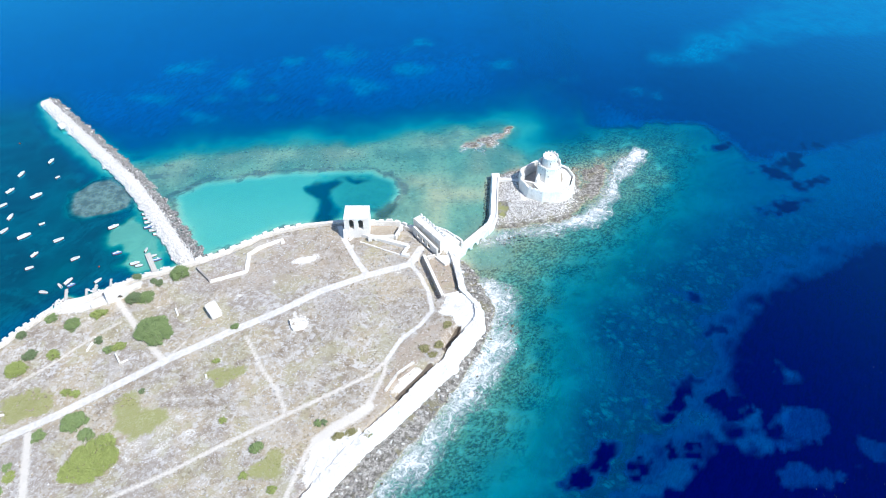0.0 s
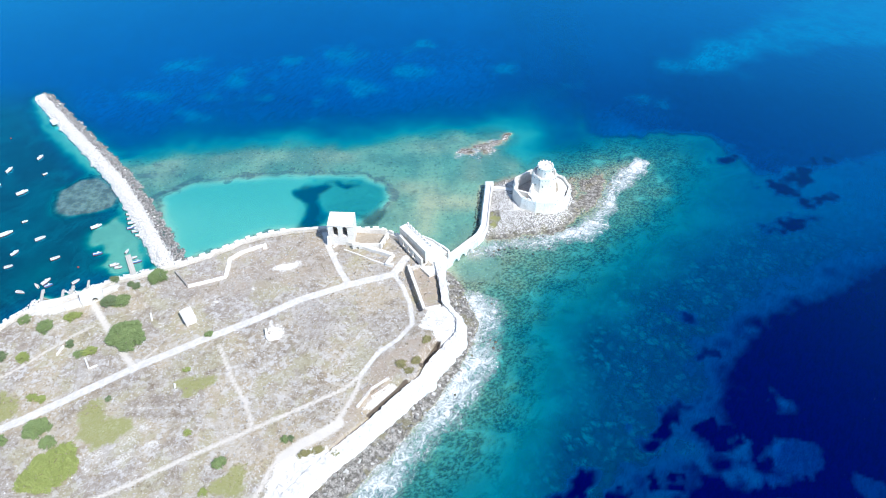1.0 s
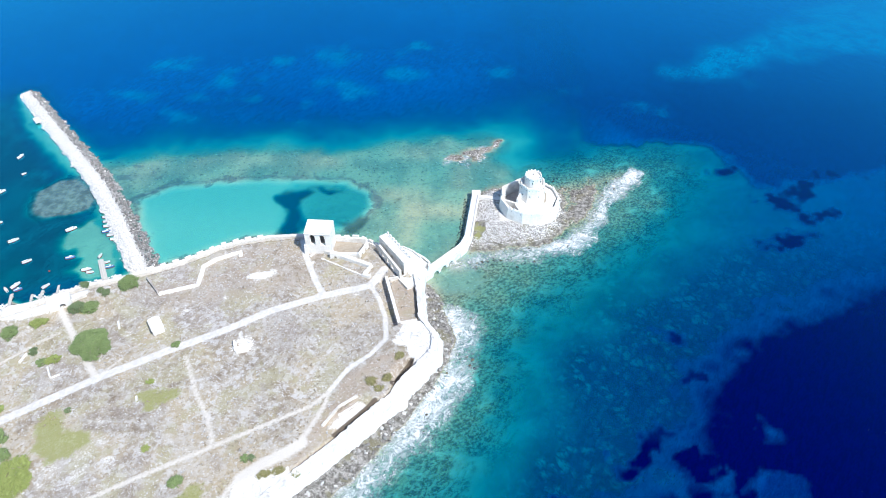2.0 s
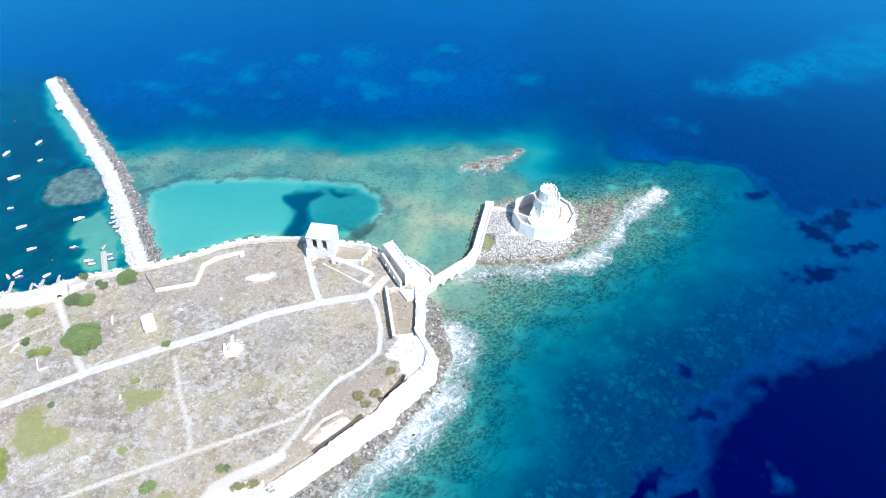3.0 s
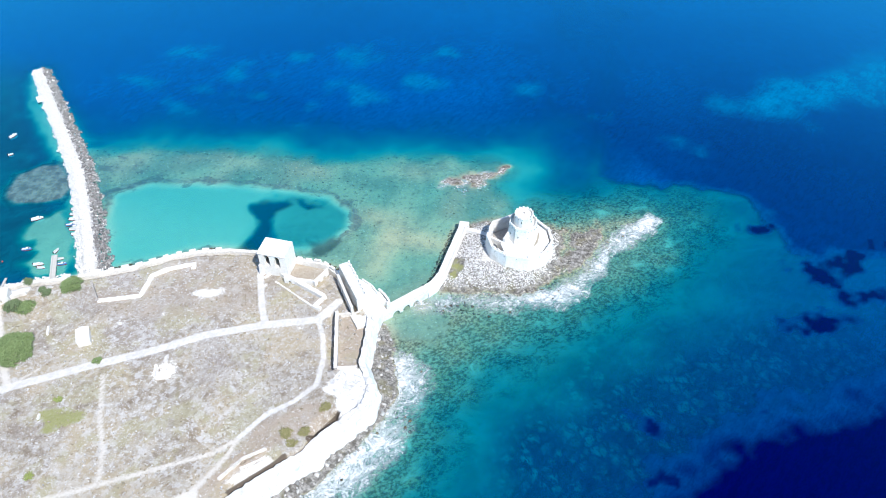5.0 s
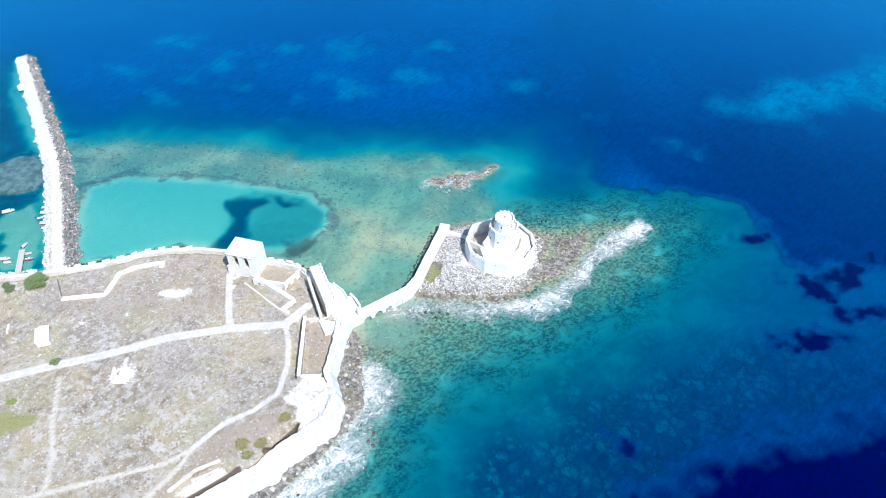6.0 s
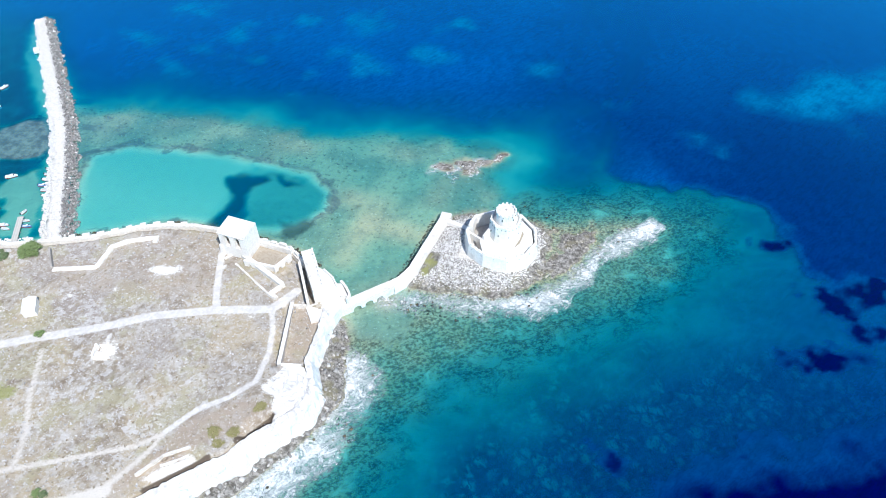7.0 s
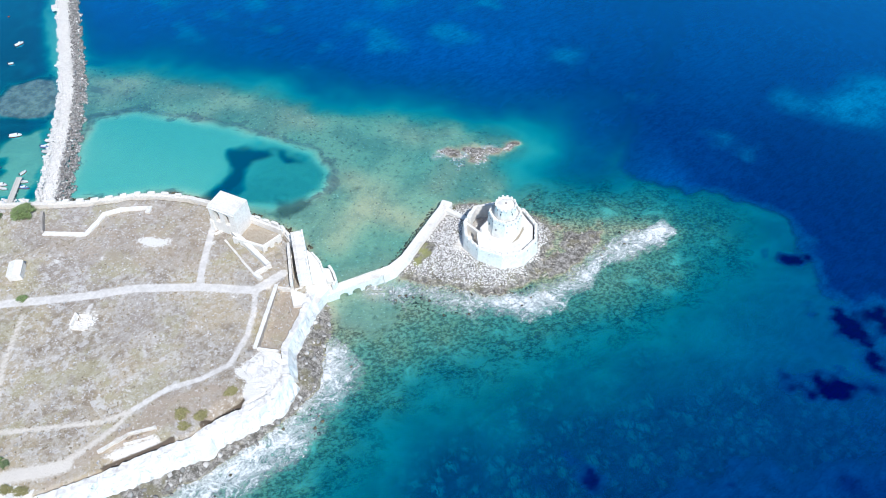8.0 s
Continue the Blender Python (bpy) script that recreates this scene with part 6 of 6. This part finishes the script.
SHRUBS = [(-93.7, 179.3, 3.1, 2.6, G, 1, 0), (-102.3, 167.8, 2.6, 1.6, G, 1, 0), (-106.3, 167.2, 2.5, 2.2, D, 1, 0), (-95.2, 152.6, 5.6, 3.2, G, 1.05, 10), (-131.1, 158.2, 1.9, 1.4, G, 1, 0),
          (-123.3, 155.6, 2.5, 1.9, G, 1, 0), (-116.2, 160.4, 2.7, 1.2, Y, 0.6, 25), (-134.3, 137, 2.9, 2.2, Y, 1.1, 0), (-124.8, 143, 2.0, 1.6, Y, 1, 0), (-132.3, 142.8, 2.1, 1.5, D, 1, 0),
          (-112.4, 149.2, 1.4, 1.2, D, 1, 0), (-105, 146.3, 2.2, 1.3, Y, 0.7, 30), (-107.9, 145.2, 1.5, 1.2, G, 1, 0), (-112.2, 128, 1.5, 1.0, Y, 0.8, 0), (-115.5, 128.4, 1.4, 1.0, Y, 1, 0),
          (-108.6, 117.4, 3.4, 2.5, G, 0.95, 20), (-103.4, 113.2, 2.1, 1.8, G, 1, 0), (-117.4, 113, 1.9, 1.4, G, 1, 0), (-99.0, 104.8, 7.6, 2.0, Y, 0.85, 35),
          (-68.8, 154.3, 1.2, 1.0, G, 1, 0), (-52.8, 108.2, 1.9, 1.4, G, 0.9, 0), (-36.2, 116.2, 1.1, 1.1, G, 1, 0), (-34.6, 116.4, 1.0, 1.0, D, 1, 0), (-71.6, 140, 1.3, 0.8, Y, 0.6, 10),
          (-108.4, 177.6, 1.8, 1.2, D, 0.8, 0), (-102.2, 175.8, 1.2, 0.9, D, 1, 0), (-99.8, 174.8, 1.5, 1.1, D, 1, 0), (-91.9, 128.6, 0.9, 0.7, D, 1, 0), (-55, 99.6, 1.1, 0.6, Y, 1, 0),
          (-46.4, 95.4, 1.2, 0.6, Y, 1, 0), (-5.8, 143.6, 1.6, 0.9, O, 1, 0), (-1.2, 145.2, 1.6, 0.7, O, 0.7, 40), (-122, 103, 1.3, 0.9, G, 1, 0), (-120.2, 100, 1.7, 1.0, Y, 1, 0),
          (-64.5, 117.6, 1.1, 0.7, Y, 1, 0), (-138.6, 151.2, 1.6, 1.2, D, 1, 0), (-121.4, 95.6, 1.4, 0.9, G, 1, 0), (1.4, 153.6, 1.7, 0.7, O, 0.7, 60), (-3.2, 141.2, 1.4, 0.6, O, 0.8, 20),
          (-30.1, 111.9, 1.7, 0.7, O, 0.6, 20), (-26.4, 113.2, 1.5, 0.7, O, 0.7, 10), (-21.6, 112.6, 1.3, 0.6, O, 0.8, 0)]
for i, (x, y, r, h, lf, sq, tn) in enumerate(SHRUBS):
    word = "mid-green" if lf is G else "dark green" if lf is D else "dry olive" if lf is O else "lime green"
    size = "broad" if r > 2.8 else "rounded" if r > 1.6 else "small"
    shrub(x, y, r, h, lf, "%s %s shrub with dense small leaves on dry ground" % (size, word), sq, tn, 100 + i)


# ---- boats ----
def hull_rows(L, B, H, shrink=0.0, z=0.0):
    rows = []
    for i in range(9):
        t = i / 8
        w = B / 2 * (math.sin(min(1, (1 - t) * 1.45 + 0.02) * math.pi / 2) ** 0.8) * (0.86 + 0.14 * min(1, t * 3)) - shrink
        rows.append((-L / 2 + L * t * (1 - shrink / L), max(w, 0.02), H * (1 + 0.28 * t * t)))
    return rows


def boat(x, y, heading, L, style, seed, label):
    B, H = L * 0.36, 0.5 + L * 0.03
    ob = thing("boat", label, "boat", pose(x, y, 0, 0, 0, heading), "moored boats")
    rows = hull_rows(L, B, H)
    vs, fs = [], []
    for px, w, h in rows:
        vs += [(px, 0, -0.28), (px, w * 0.72, -0.05), (px, w, h * 0.55), (px, w, h), (px, w - 0.09 if w > 0.12 else w * 0.5, h), (px, -w + 0.09 if w > 0.12 else -w * 0.5, h), (px, -w, h), (px, -w, h * 0.55), (px, -w * 0.72, -0.05)]
    n = 9
    for i in range(len(rows) - 1):
        for j in range(n):
            k = (j + 1) % n
            if j == 4:
                continue
            fs.append((i * n + j, (i + 1) * n + j, (i + 1) * n + k, i * n + k))
    fs.append((0, 1, 2, 3, 4, 5, 6, 7, 8))
    hm = M_HULL_BLUE if style == "blue" else M_HULL
    part("hull", (vs, fs), hm, ob)
    bot = [((px), max(w - 0.0, 0.03)) for px, w, h in rows]
    bv = [(px, s * (w * 0.87 + 0.05), 0.24 * k - 0.06) for px, w in bot for s in (-1, 1) for k in (0, 1)]
    bf = []
    for i in range(len(bot) - 1):
        a, b = i * 4, i * 4 + 4
        bf += [(a, a + 1, b + 1, b), (a + 2, b + 2, b + 3, a + 3)]
    part("boot_stripe", (bv, bf), M_RED, ob, "red antifouling line")
    dk = hull_rows(L, B, H, 0.07)
    dv = [(px, s * w, h * 0.55 if t < 6 else h * 0.95) for t, (px, w, h) in enumerate(dk) for s in (-1, 1)]
    part("deck", (dv, [(2 * i, 2 * i + 2, 2 * i + 3, 2 * i + 1) for i in range(8)]), M_HULL if style != "open" else M_DECK, ob)
    if style in ("cabin", "blue"):
        cab = part("cabin", box((L * 0.26, B * 0.6, 0.75), (L * 0.08, 0, H * 0.55), 0.08, 0, 0.12), M_HULL, ob)
        part("windscreen", box((0.06, B * 0.5, 0.3), (L * 0.08 + L * 0.125, 0, H * 0.55 + 0.36), 0.0), M_GLASS_SHADE, cab, "dark glass")
        part("foredeck", box((L * 0.2, B * 0.42, 0.12), (L * 0.3, 0, H * 0.92), 0.04, 0, 0.2), M_HULL, ob)
    else:
        for k in (-0.22, 0.04):
            part("thwart", box((0.28, B * 0.78, 0.06), (L * k, 0, H * 0.72), 0.01), M_DECK, ob)
    part("outboard_motor", box((0.34, 0.28, 0.7), (-L / 2 - 0.16, 0, 0.2), 0.06, 0, 0.15), M_ENGINE, ob)
    return ob


BOATS = [(-168, 249, 68, 4.6, "cabin"), (-177, 240, 72, 5.2, "cabin"), (-177, 229, 55, 5.2, "cabin"), (-165, 226, 42, 6.4, "cabin"), (-176, 220, 42, 4.6, "open"), (-170, 213, 80, 5.0, "cabin"),
         (-169, 205, 58, 4.8, "open"), (-160, 202, 38, 6.8, "cabin"), (-146, 200, 36, 5.2, "open"), (-152, 192, 58, 4.4, "cabin"), (-136, 190, 34, 4.6, "open"), (-151, 185, 28, 4.0, "open"),
         (-141, 173, -8, 4.4, "open"), (-127.6, 207.5, 34, 5.6, "cabin"), (-121.5, 193, 18, 4.6, "blue"), (-161, 238, 40, 2.6, "open"), (-156, 209, 28, 3.0, "open"),
         (-117.4, 215.2, 22, 4.0, "open"), (-116.2, 212.6, 20, 3.8, "open"), (-114.8, 210.2, 16, 4.4, "cabin"), (-114.0, 207.4, 20, 4.8, "blue"), (-111.6, 205.6, 18, 4.4, "open"), (-109.6, 203.4, 12, 4.0, "cabin"),
         (-136.6, 176.2, 140, 3.8, "open"), (-134.3, 178.4, 60, 5.0, "cabin"), (-132.6, 176.6, 30, 3.8, "blue"), (-123.8, 178.8, 52, 4.0, "open"), (-111.2, 194.6, 80, 3.2, "open"),
         (-107.6, 191.6, 26, 3.2, "open"), (-105.6, 189.6, 18, 4.2, "blue"), (-113.2, 187.6, 20, 4.6, "cabin"), (-111.4, 186.4, 15, 3.6, "open")]
KIND = {"cabin": "white motor boat with a low cabin on calm harbour water", "open": "small open white rowing boat on calm harbour water", "blue": "small blue-hulled fishing boat on calm harbour water"}
for i, (x, y, a, L, st) in enumerate(BOATS):
    boat(x, y, a, L * 0.72, st, i, KIND[st])
for i, (x, y) in enumerate(((-187, 262), (-126, 186))):
    by = thing("mooring_buoy", "small red mooring buoy afloat in the harbour", "buoy", pose(x, y, 0.05), "mooring buoys")
    part("float", lathe([(0.05, -0.2), (0.3, -0.05), (0.34, 0.12), (0.22, 0.32), (0.05, 0.38)], 10), M_RED, by)
    part("ring", lathe([(0.06, 0.36), (0.05, 0.5)], 6), M_ENGINE, by)
